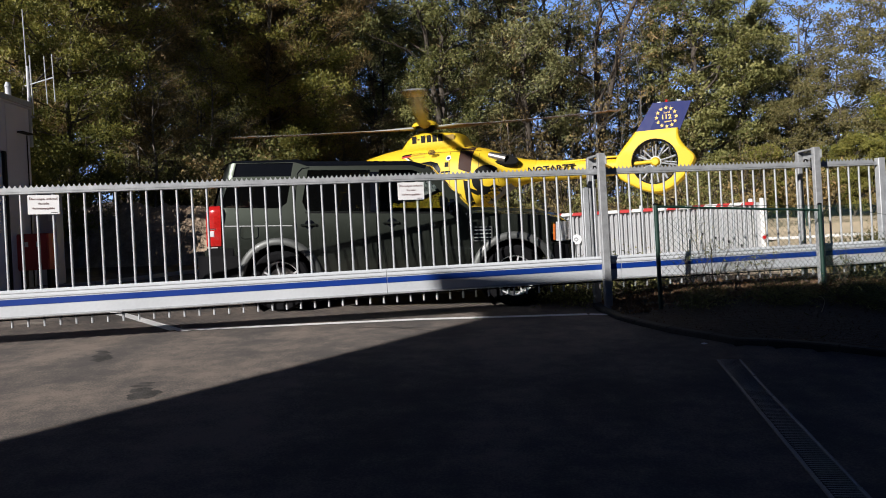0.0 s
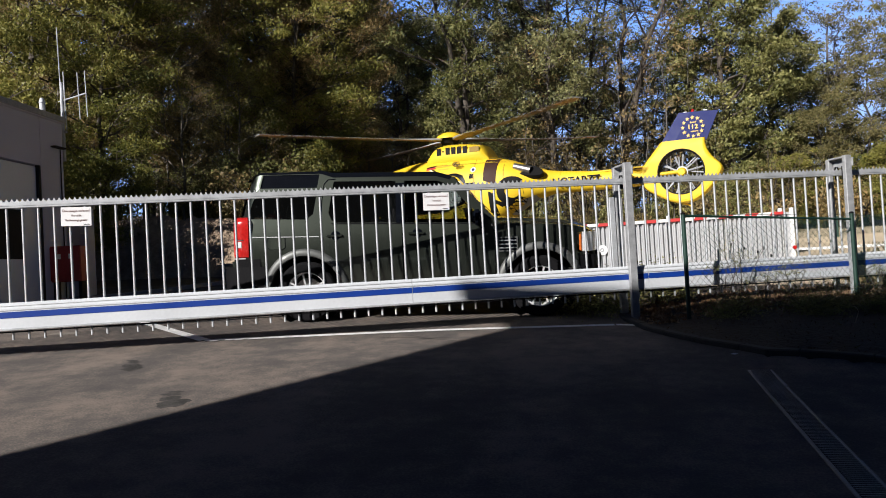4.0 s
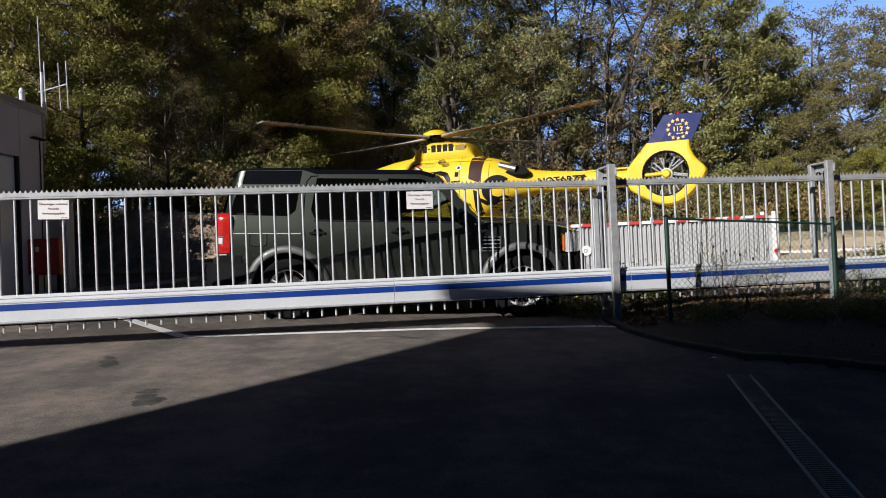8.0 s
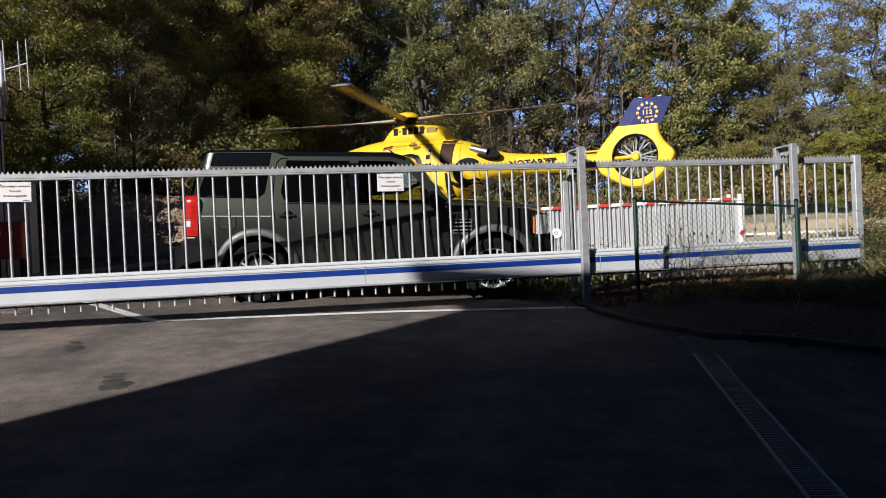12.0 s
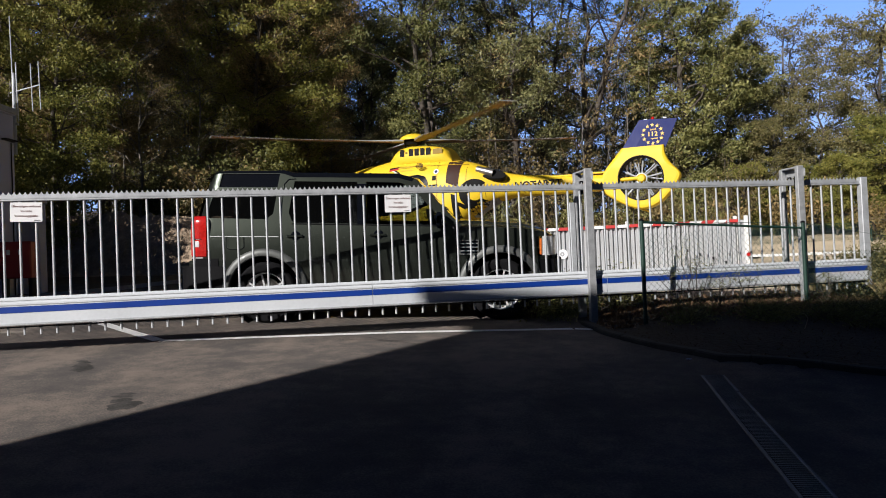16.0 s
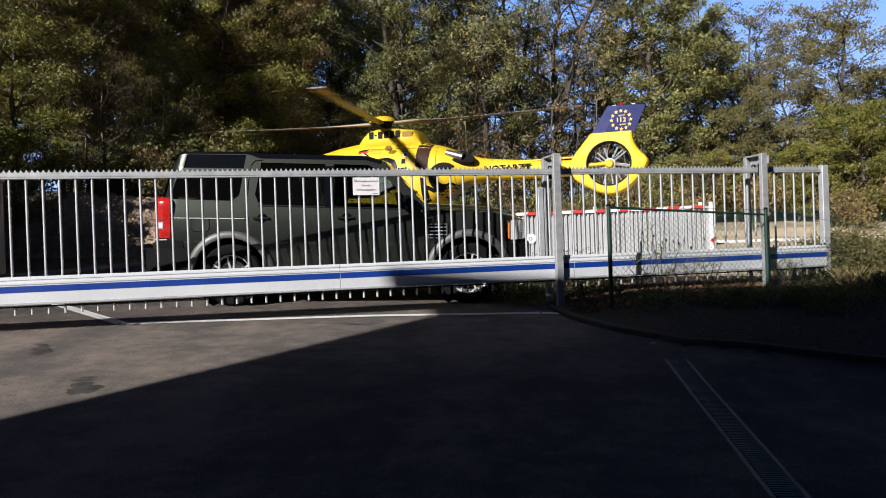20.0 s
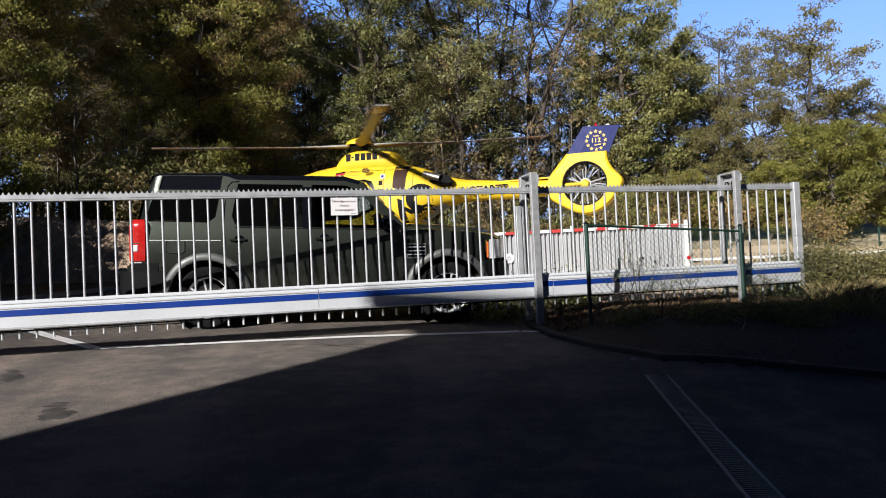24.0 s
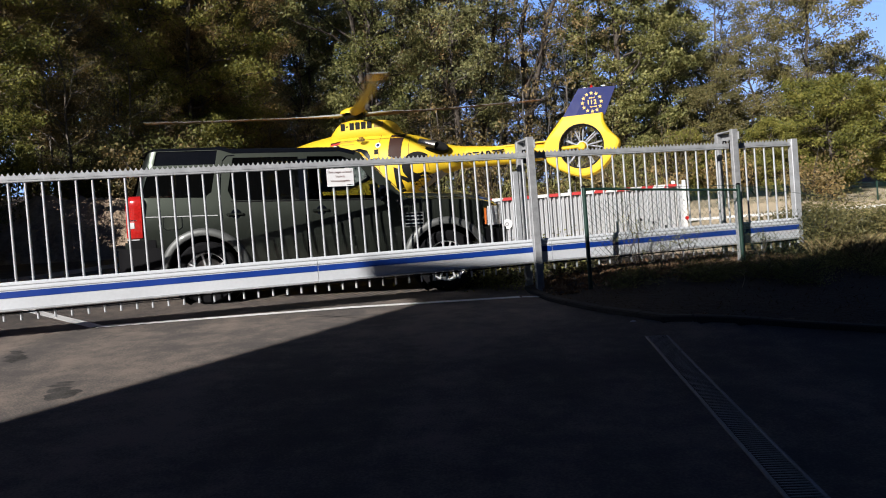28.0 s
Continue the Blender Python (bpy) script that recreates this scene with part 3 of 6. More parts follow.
def guide_post(s):
    """Portal of two posts between which the gate runs."""
    p = thing("gate_post", "galvanised square steel guide post with a yoke over the gate", "post", GATE, "gate guide posts")
    for off, top in ((-0.125, 2.545), (0.19, 2.53)):
        x, y = gate_point(s, off)
        base = ground_z(x, y) - 0.02
        part("upright", box(0.09 if s < 1 or off < 0 else 0.06, 0.06, top - base, (s, off, (top + base) / 2), 0.006), M_GALVD, p)
    part("yoke", box(0.012, 0.40, 0.10, (s + 0.045, 0.025, 2.46), 0.002), M_GALVD, p)
    part("yoke_top", box(0.09, 0.24, 0.02, (s, 0.025, 2.525), 0.002), M_GALVD, p)
    for off in (-0.06, 0.06):
        part("guide_roller", tube((s, off, 2.26), (s, off, 2.42), 0.022, 12), M_PLASTIC, p)
    if s < 1:
        part("cable_box", box(0.07, 0.08, 0.95, (s - 0.09, 0.19, 1.70), 0.006), M_GALV, p)


guide_post(-0.055)
guide_post(2.79)


# ---- green mesh fence ----
def mesh_fence():
    f = thing("mesh_fence", "green chain-link fence with round posts and a sagging brace", "fence")
    posts = [(2.42, 8.02), (4.62, 8.72), (7.50, 9.60), (11.5, 10.8)]
    tops = []
    for i, (x, y) in enumerate(posts):
        z = ground_z(x, y)
        h = (1.19, 1.04, 0.70, 0.80)[i]
        part("fence_post", tube((x, y, z - 0.05), (x, y, z + h), 0.024, 12), M_FENCE, f, smooth=True)
        part("post_cap", ring_profile([(0, 0.012), (0.018, 0.008), (0.027, -0.004), (0.027, -0.014)], 12, "z"), M_PLASTIC, f, m=pose(x, y, z + h))
        tops.append((x, y, z, h))
    part("brace", tube((2.42, 8.02, tops[0][2] + 1.16), (4.62, 8.72, tops[1][2] + 0.96), 0.013, 10), M_FENCE, f, smooth=True)
    # diamond mesh: crossing wires
    for (x0, y0, z0, h0), (x1, y1, z1, h1) in zip(tops, tops[1:]):
        L = math.hypot(x1 - x0, y1 - y0)
        bm = bmesh.new()
        H, pitch = min(h0, h1) - 0.06, 0.075
        verts, faces = [], []

        def wire(a, b):
            va, vb = Vector(a), Vector(b)
            d = (vb - va).normalized()
            p = Vector((d.z, 0, -d.x)) * 0.0019
            q = Vector((0, 0.0019, 0))
            k = len(verts)
            for e in (va, vb):
                verts.extend([e + p, e + q, e - p, e - q])
            for i in range(4):
                j = (i + 1) % 4
                faces.append((k + i, k + j, k + 4 + j, k + 4 + i))
        t = -H
        while t < L:
            for sgn in (1, -1):
                a, b = (t, 0.0), (t + H, H)
                lo, hi = max(0.0, -t), min(H, L - t)
                if hi > lo:
                    if sgn == 1:
                        wire((t + lo, 0, lo), (t + hi, 0, hi))
                    else:
                        wire((t + lo, 0.003, H - lo), (t + hi, 0.003, H - hi))
            t += pitch
        me = bpy.data.meshes.new("wire_mesh")
        me.from_pydata(verts, [], faces)
        me.materials.append(M_FENCE)
        ang = math.atan2(y1 - y0, x1 - x0)
        rise = math.atan2(z1 - z0, L)
        part("wire_mesh", me, None, f, m=Matrix.Translation((x0, y0, z0 + 0.05)) @ Matrix.Rotation(ang, 4, "Z") @ Matrix.Rotation(-rise, 4, "Y"))
        for lo0, lo1 in ((0.06, 0.06), (h0 - 0.02, h1 - 0.02)):
            part("tension_wire", tube((x0, y0, z0 + lo0), (x1, y1, z1 + lo1), 0.0025, 6), M_FENCE, f)


mesh_fence()


# ---- sheet-metal barrier before the pad ----
def barrier():
    a, b = Vector((1.81, 13.205)), Vector((5.42, 12.43))
    L = (b - a).length
    ang = math.atan2(b.y - a.y, b.x - a.x)
    z = min(ground_z(*a), ground_z(*b))
    t = thing("sheet_barrier", "low white corrugated steel barrier topped by a red and white board", "barrier", Matrix.Translation((a.x, a.y, z - 0.05)) @ Matrix.Rotation(ang, 4, "Z"))
    top = 2.06 - (z - 0.05)
    n = 4
    w = L / n
    for i in range(n):
        x, pts = 0.0, []
        while x < w - 0.001:
            pts += [(x, -0.048), (x + 0.030, -0.048), (x + 0.038, -0.002), (x + 0.070, -0.002)]
            x += 0.078
        pts = [(min(px, w - 0.003), py) for px, py in pts] + [(w - 0.003, 0)]
        clean = [pts[0]] + [q for p, q in zip(pts, pts[1:]) if q[0] > p[0]]
        ring = [[(px + i * w, py, zz) for px, py in clean] + [(px + i * w, py + 0.004, zz) for px, py in clean[::-1]] for zz in (0.0, top - 0.04)]
        part("corrugated_sheet", loft(ring), M_SHEET, t)
    k = int(L / 0.2)
    for i in range(k):
        x0, x1, lean = i * L / k + 0.001, (i + 1) * L / k - 0.001, 0.04
        part("board_piece", loft([[(x + dx, y, zz) for x, y in ((x0, -0.085), (x1, -0.085), (x1, -0.055), (x0, -0.055))] for zz, dx in ((top - 0.055, 0.0), (top, lean))]),
             M_BARRED if i % 2 else M_WHITE, t, "red board piece" if i % 2 else "white board piece")
    for x in (0.02, L * 0.5, L - 0.02, L + 0.16):
        part("stake", box(0.06, 0.06, top + 0.06, (x, 0.03, (top + 0.06) / 2), 0.004), M_WHITE, t)
    part("side_sheet", box(0.16, 0.02, top - 0.02, (L + 0.08, 0.05, top / 2), 0.003), M_SHEET, t)
    part("red_reflector", ring_profile([(0, -0.02), (0.035, -0.015), (0.035, 0.01), (0, 0.01)], 14), M_REDLENS, t, m=pose(L + 0.16, -0.06, top * 0.46))
    for x, zz in ((2.43, 0.795), (2.65, 0.705), (2.85, 0.635), (3.06, 0.555), (3.27, 0.485), (3.48, 0.405)):
        part("hole_mark", box(0.03, 0.004, 0.05, (x, -0.050, zz), 0.001), M_INK, t)
    part("sticker", ring_profile([(0, -0.003), (0.09, -0.003), (0.09, 0.0)], 20), M_SIGN, t, m=pose(0.69, -0.053, top * 0.58))
    part("sticker_mark", ring_profile([(0.015, -0.002), (0.04, -0.002), (0.04, 0.0)], 16), M_GALVD, t, m=pose(0.68, -0.057, top * 0.58))


barrier()


# ---- sandy bank behind the car ----
def sand_bank():
    bm = bmesh.new()
    nx, ny = 120, 30
    grid = []
    for j in range(ny + 1):
        row = []
        for i in range(nx + 1):
            u, v = i / nx * 2 - 1, j / ny * 2 - 1
            x, y = -6.95 + 2.80 * u, 16.4 + 0.8 * v
            h = (0.72 + 0.12 * noise.noise((x * 1.1, 0, 7))) * max(0.0, 1 - abs(u) ** 14) * max(0.0, smooth01(-1.0, 0.1, v))
            h += 0.14 * noise.noise((x * 1.6, y * 1.6, 1)) * (h > 0.1) + 0.11 * noise.noise((x * 5, y * 5, 3)) * (h > 0.1) + 0.04 * noise.noise((x * 14, y * 14, 5)) * (h > 0.1)
            row.append(bm.verts.new((x, y, ground_z(x, y) - 0.06 + h)))
        grid.append(row)
    for j in range(ny):
        for i in range(nx):
            bm.faces.new((grid[j][i], grid[j][i + 1], grid[j + 1][i + 1], grid[j + 1][i]))
    ob = new("sand_bank", finish(bm, "sand_bank", M_SAND, True))
    tagged(ob, "pale sandy cut bank at the edge of the wood", "bank", kind="structure")


sand_bank()


# ---- garage with the radio mast ----
def garage():
    """Far corner at its own origin; the front runs towards the yard along -x."""
    z0 = 1.15
    g = thing("garage", "flat-roofed grey rendered garage with a pale roller door", "garage", Matrix.Translation((-6.64, 11.9, 0)) @ Matrix.Rotation(radians(88), 4, "Z"))
    part("wall", box(0.62, 0.3, 3.1, (-0.31, 0.15, z0 + 1.5), 0.01), M_WALL, g)
    part("lintel_wall", box(2.2, 0.3, 0.78, (-1.724, 0.15, z0 + 2.66), 0.004), M_WALL, g)
    part("wall", box(0.5, 0.3, 3.1, (-3.078, 0.15, z0 + 1.5), 0.01), M_WALL, g)
    part("side_wall", box(0.3, 6.0, 3.1, (-0.15, 3.305, z0 + 1.5), 0.01), M_WALL, g)
    part("side_wall", box(0.3, 6.0, 3.1, (-3.178, 3.305, z0 + 1.5), 0.01), M_WALL, g)
    part("back_wall", box(3.33, 0.3, 3.1, (-1.665, 6.46, z0 + 1.5), 0.01), M_WALL, g)
    part("roof", box(3.36, 6.68, 0.10, (-1.665, 3.30, z0 + 3.105), 0.01), M_WALL, g)
    part("roller_door", box(2.2, 0.06, 2.30, (-1.724, 0.08, z0 + 1.10), 0.01), M_DOORW, g, "pale roller door")
    part("door_window", box(0.55, 0.02, 0.75, (-1.35, 0.045, z0 + 1.15), 0.004), M_DARK, g)
    part("door_jamb", box(0.06, 0.06, 2.30, (-0.66, 0.03, z0 + 1.12), 0.004), M_DARK, g)
    part("cable", tube((-0.10, -0.012, z0), (-0.10, -0.012, z0 + 2.6), 0.010, 6), M_DARK, g)
    part("eaves_trim", box(3.36, 0.03, 0.09, (-1.665, -0.058, z0 + 3.11), 0.004), M_GALVD, g)
    part("wall_bracket", box(0.30, 0.10, 0.025, (-0.20, -0.05, z0 + 2.62), 0.004), M_DARK, g)
    return g


garage()


def annex():
    a = thing("annex_wall", "low grey rendered side wall beside the garage", "wall", kind="structure")
    part("wall", box(0.76, 0.25, 1.75, (-6.98, 12.62, 1.95), 0.01), M_WALL, a)
    part("coping", box(0.80, 0.30, 0.06, (-6.98, 12.62, 2.855), 0.008), M_GALVD, a)
    part("switch_box", box(0.10, 0.05, 0.14, (-6.66, 12.47, 2.45), 0.008), M_SIGN, a)


annex()


def antenna():
    x, y = -6.70, 12.05
    a = thing("antenna_mast", "slim grey radio mast with whip and dipole antennas", "antenna")
    z = 4.2
    part("mast", tube((x, y, z - 0.6), (x, y, z + 0.75), 0.028, 10), M_GALV, a)
    part("whip", tube((x - 0.02, y, z + 0.7), (x - 0.04, y, z + 1.7), 0.009, 8), M_GALV, a)
    part("dipole_arm", tube((x - 0.06, y, z + 0.42), (x + 0.43, y, z + 0.54), 0.011, 8), M_GALV, a)
    part("dipole", tube((x + 0.06, y, z - 0.06), (x + 0.04, y, z + 0.93), 0.011, 8), M_GALV, a)
    for dx, dz in ((0.30, 0.50), (0.43, 0.53)):
        part("dipole", tube((x + dx, y, z + dz - 0.40), (x + dx - 0.02, y, z + dz + 0.40), 0.009, 8), M_GALV, a)
    part("bracket", box(0.24, 0.04, 0.04, (x - 0.06, y, z - 0.1)), M_GALVD, a)
    f = thing("flue_pipe", "short bright steel flue pipe on the garage roof", "flue")
    part("pipe", tube((x - 0.17, y - 0.3, 4.1), (x - 0.17, y - 0.3, z + 0.34), 0.045, 14), M_GALV, f)
    part("cap", tube((x - 0.17, y - 0.3, z + 0.34), (x - 0.17, y - 0.3, z + 0.42), 0.055, 14, 0.03), M_GALV, f)


antenna()


def fire_cabinet():
    c = thing("extinguisher_cabinet", "red steel cabinet with white labels before the garage wall", "cabinet", Matrix.Translation(on(-6.46, 11.6, 0.18)) @ Matrix.Rotation(radians(8), 4, "Z"))
    part("body", box(0.48, 0.3, 0.58, (0, 0, 0.46), 0.012), M_FIRE, c)
    part("door", box(0.45, 0.02, 0.54, (0, -0.16, 0.46), 0.006), M_FIRE, c)
    for x in (-0.08, 0.09):
        part("label", box(0.05, 0.004, 0.08, (x, -0.172, 0.58)), M_SIGN, c, "white label")
    for x in (-0.20, 0.20):
        part("foot", box(0.05, 0.2, 0.40, (x, 0, -0.02)), M_DARK, c)


fire_cabinet()


# ---- clinic building that shades the yard, behind the camera ----
def clinic():
    corner = Vector((-9.76, -3.6))
    ang = radians(1.5)
    c = thing("clinic_building", "plain rendered clinic building beside the yard", "building", Matrix.Translation((corner.x, corner.y, -0.4)) @ Matrix.Rotation(ang, 4, "Z"), kind="structure")
    H = 8.84
    part("front_wall", box(34, 0.35, H, (17, -0.18, H / 2)), M_WALLBIG, c)
    part("side_wall", box(0.35, 11.6, H, (0.18, -6.15, H / 2)), M_WALLBIG, c)
    part("side_wall", box(0.35, 11.6, H, (33.8, -6.15, H / 2)), M_WALLBIG, c)
    part("back_wall", box(34, 0.35, H, (17, -12.1, H / 2)), M_WALLBIG, c)
    part("roof", box(34.9, 12.3, 0.20, (17, -6.12, H + 0.10)), M_GALVD, c)


clinic()


# ---- woodland ----
def limb(bm, pts, r0, r1, n=7):
    rings = []
    for i, p in enumerate(pts):
        q = pts[min(i + 1, len(pts) - 1)] - pts[max(i - 1, 0)]
        m = q.to_track_quat("Z", "Y").to_matrix()
        r = r0 + (r1 - r0) * i / (len(pts) - 1)
        rings.append([p + m @ Vector((r * math.cos(a), r * math.sin(a), 0)) for a in [2 * math.pi * k / n for k in range(n)]])
    verts, faces = bm
    k = len(verts)
    verts.extend(tuple(p) for ring in rings for p in ring)
    for i in range(len(rings) - 1):
        for j in range(n):
            a, b = k + i * n + j, k + i * n + (j + 1) % n
            faces.append((a, b, b + n, a + n))


def limbs_mesh(name, bm, material):
    me = bpy.data.meshes.new(name)
    me.from_pydata(bm[0], [], bm[1])
    me.materials.append(material)
    me.polygons.foreach_set("use_smooth", [True] * len(me.polygons))
    return me


def leaf_mesh(name, centres, radii, per, size, material, rnd, flat=0.75):
    """Leaves as small tilted blades scattered in clumps; small clumps carry fewer."""
    radii = np.array(radii)
    number = np.maximum(3, np.round(per * (radii / radii.mean()) ** 1.5)).astype(int)
    c = np.repeat(np.array(centres), number, axis=0)
    r = np.repeat(radii, number)[:, None]
    total = len(c)
    d = rnd.normal(size=(total, 3))
    d /= np.linalg.norm(d, axis=1)[:, None]
    d *= (rnd.random((total, 1)) ** 0.5) * r
    d[:, 2] *= flat
    p = c + d
    a = rnd.normal(size=(total, 3))
    a[:, 2] -= 0.35
    a /= np.linalg.norm(a, axis=1)[:, None]
    h = rnd.normal(size=(total, 3))
    h[:, 2] *= 0.5
    b = np.cross(a, h)
    b /= np.linalg.norm(b, axis=1)[:, None] + 1e-9
    s = (size * rnd.uniform(0.55, 1.4, total))[:, None]
    nrm = np.cross(a, b)
    v = np.stack([p - a * s * 0.55 + b * s * 0.25, p + a * s * 0.6 + nrm * s * 0.1, p - a * s * 0.3 - b * s * 0.42], axis=1).reshape(-1, 3)
    me = bpy.data.meshes.new(name)
    me.vertices.add(total * 3)
    me.vertices.foreach_set("co", v.ravel())
    me.loops.add(total * 3)
    me.loops.foreach_set("vertex_index", np.arange(total * 3))
    me.polygons.add(total)
    me.polygons.foreach_set("loop_start", np.arange(0, total * 3, 3))
    me.polygons.foreach_set("loop_total", np.full(total, 3))
    me.update(calc_edges=True)
    me.materials.append(material)
    return me


def tree(name, seed, height, spread, base, leaves, leaf, bark, label, per=40, trunk_r=0.16, limbs=20, sides=6, clump_r=0.42, bare=0.0, rise=0.7, flat=0.55, fork=0.0):
    """A woodland tree: leaning trunk, limbs that fork into branches, and sprays of leaves along the branches with gaps between them."""
    rnd = random.Random(seed)
    t = thing(name, label, "tree", group="trees of the wood")
    bm = ([], [])
    top = Vector((rnd.uniform(-0.7, 0.7), rnd.uniform(-0.7, 0.7), height * 0.95))
    trunk = [Vector((0, 0, -0.5))]
    for i in range(1, 11):
        f = i / 10
        trunk.append(Vector((top.x * f + rnd.uniform(-0.14, 0.14), top.y * f + rnd.uniform(-0.14, 0.14), top.z * f)))
    limb(bm, trunk, trunk_r, 0.03, 8)
    if fork:
        side = [trunk[3]] + [trunk[3 + i] + Vector((0.28 * i, -0.1 * i, 0.1 * i)) * fork for i in range(1, 7)]
        limb(bm, side, trunk_r * 0.7, 0.03, 7)
    centres, radii = [], []
    for i in range(limbs):
        f = base + (0.98 - base) * (i + rnd.random()) / limbs
        k = min(9, int(f * 10))
        p = trunk[k].lerp(trunk[k + 1], f * 10 - k)
        if fork and i % 2 and 3 <= k < 8:
            p = side[k - 3].lerp(side[k - 2], f * 10 - k)
        a = i * 2.4 + rnd.uniform(-0.5, 0.5)
        g = (f - base) / (1 - base)
        shape = (0.55 + 0.6 * g) if g < 0.45 else 0.82 * (max(0.0, 1 - ((g - 0.45) / 0.58) ** 2)) ** 0.5 + 0.12
        reach = spread * shape * rnd.uniform(0.6, 1.15)
        up = reach * rise * rnd.uniform(0.4, 1.3)
        pts = [p]
        for j in range(1, 6):
            q = j / 5
            pts.append(p + Vector((math.cos(a) * reach * q, math.sin(a) * reach * q, up * q ** 1.3)) + Vector([rnd.uniform(-0.13, 0.13) for _ in range(3)]))
        limb(bm, pts, max(0.022, trunk_r * (1 - f) * 0.55), 0.012, 5)
        for j in range(sides):
            s = 0.3 + 0.7 * (j + rnd.random()) / sides
            m = min(4, int(s * 5))
            o = pts[m].lerp(pts[m + 1], s * 5 - m)
            b = a + rnd.choice((-1, 1)) * rnd.uniform(0.4, 1.3)
            length = reach * rnd.uniform(0.22, 0.5) + 0.25
            tip = o + Vector((math.cos(b) * length, math.sin(b) * length, length * rnd.uniform(-0.1, 0.75)))
            limb(bm, [o, o.lerp(tip, 0.5) + Vector((0, 0, 0.06)), tip], 0.017, 0.006, 3)
            if rnd.random() < bare:
                continue
            for e in (0.45, 0.75, 1.05):
                if rnd.random() < 0.85:
                    c = o.lerp(tip, e) + Vector((rnd.gauss(0, 0.12), rnd.gauss(0, 0.12), rnd.gauss(0, 0.08)))
                    centres.append(tuple(c))
                    radii.append(clump_r * rnd.uniform(0.5, 1.2))
    for _ in range(4):
        centres.append((top.x + rnd.gauss(0, 0.25), top.y + rnd.gauss(0, 0.25), top.z + rnd.uniform(-0.6, 0.35)))
        radii.append(clump_r * 0.8)
    part("trunk", limbs_mesh("trunk", bm, bark), None, t)
    part("crown", leaf_mesh("crown", centres, radii, per, leaf, leaves, np.random.default_rng(seed), flat), None, t)
    return t


def bush(name, seed, w, h, leaves, label, per=60, leaf=0.07, stems=14, kind="bush", group="undergrowth bushes"):
    rnd = random.Random(seed)
    t = thing(name, label, kind, group=group)
    bm = ([], [])
    centres, radii = [], []
    for i in range(stems):
        a, r = rnd.uniform(0, 6.28), w * rnd.uniform(0.2, 1)
        tip = Vector((math.cos(a) * r, math.sin(a) * r, h * rnd.uniform(0.45, 1)))
        limb(bm, [Vector((0, 0, -0.1)), tip * 0.5 + Vector((0, 0, h * 0.1)), tip], 0.02, 0.006, 5)
        for _ in range(5):
            f = rnd.uniform(0.4, 1.05)
            c = Vector((tip.x * f + rnd.gauss(0, 0.2), tip.y * f + rnd.gauss(0, 0.2), tip.z * f + rnd.gauss(0, 0.15)))
            limb(bm, [tip * f * 0.85, c], 0.008, 0.004, 3)
            centres.append(tuple(c))
            radii.append(rnd.uniform(0.2, 0.45))
    part("stem", limbs_mesh("stem", bm, M_BARK), None, t)
    part("foliage", leaf_mesh("foliage", centres, radii, per, leaf, leaves, np.random.default_rng(seed)), None, t)
    return t


def sapling():
    """A thin leaning young trunk with a few bare twigs."""
    rnd = random.Random(77)
    t = thing("young_tree", "thin bare young tree at the edge of the wood", "tree", group="young trees of the wood")
    bm = ([], [])
    pts = [Vector((0.022 * i * rnd.uniform(-1, 1), 0.022 * i * rnd.uniform(-1, 1), 0.75 * i)) for i in range(11)]
    limb(bm, pts, 0.042, 0.012, 6)
    for i in range(26):
        k = rnd.randrange(2, 10)
        a, l = rnd.uniform(0, 6.28), rnd.uniform(0.4, 1.2)
        q = pts[k] + Vector((math.cos(a) * l, math.sin(a) * l, l * rnd.uniform(0.1, 0.8)))
        limb(bm, [pts[k], pts[k].lerp(q, 0.5) + Vector((0, 0, 0.06)), q], 0.012, 0.004, 3)
    part("trunk", limbs_mesh("trunk", bm, M_PALEBARK), None, t)
    c = [tuple(pts[rnd.randrange(4, 11)] + Vector((rnd.gauss(0, 0.5), rnd.gauss(0, 0.5), rnd.gauss(0, 0.3)))) for _ in range(24)]
    part("crown", leaf_mesh("crown", c, [0.3] * 24, 30, 0.085, M_LEAFB, np.random.default_rng(78)), None, t)
    return t


def place(first, spots, rnd):
    """Sets the thing at the first spot (x, y, scale) and copies of it at the others."""
    for i, (x, y, s) in enumerate(spots):
        m = Matrix.Translation(on(x, y, -0.1)) @ Matrix.Rotation(rnd.uniform(0, 6.28), 4, "Z") @ Matrix.Scale(s, 4)
        if i:
            copy_thing(first, m)
        else:
            first.matrix_world = m


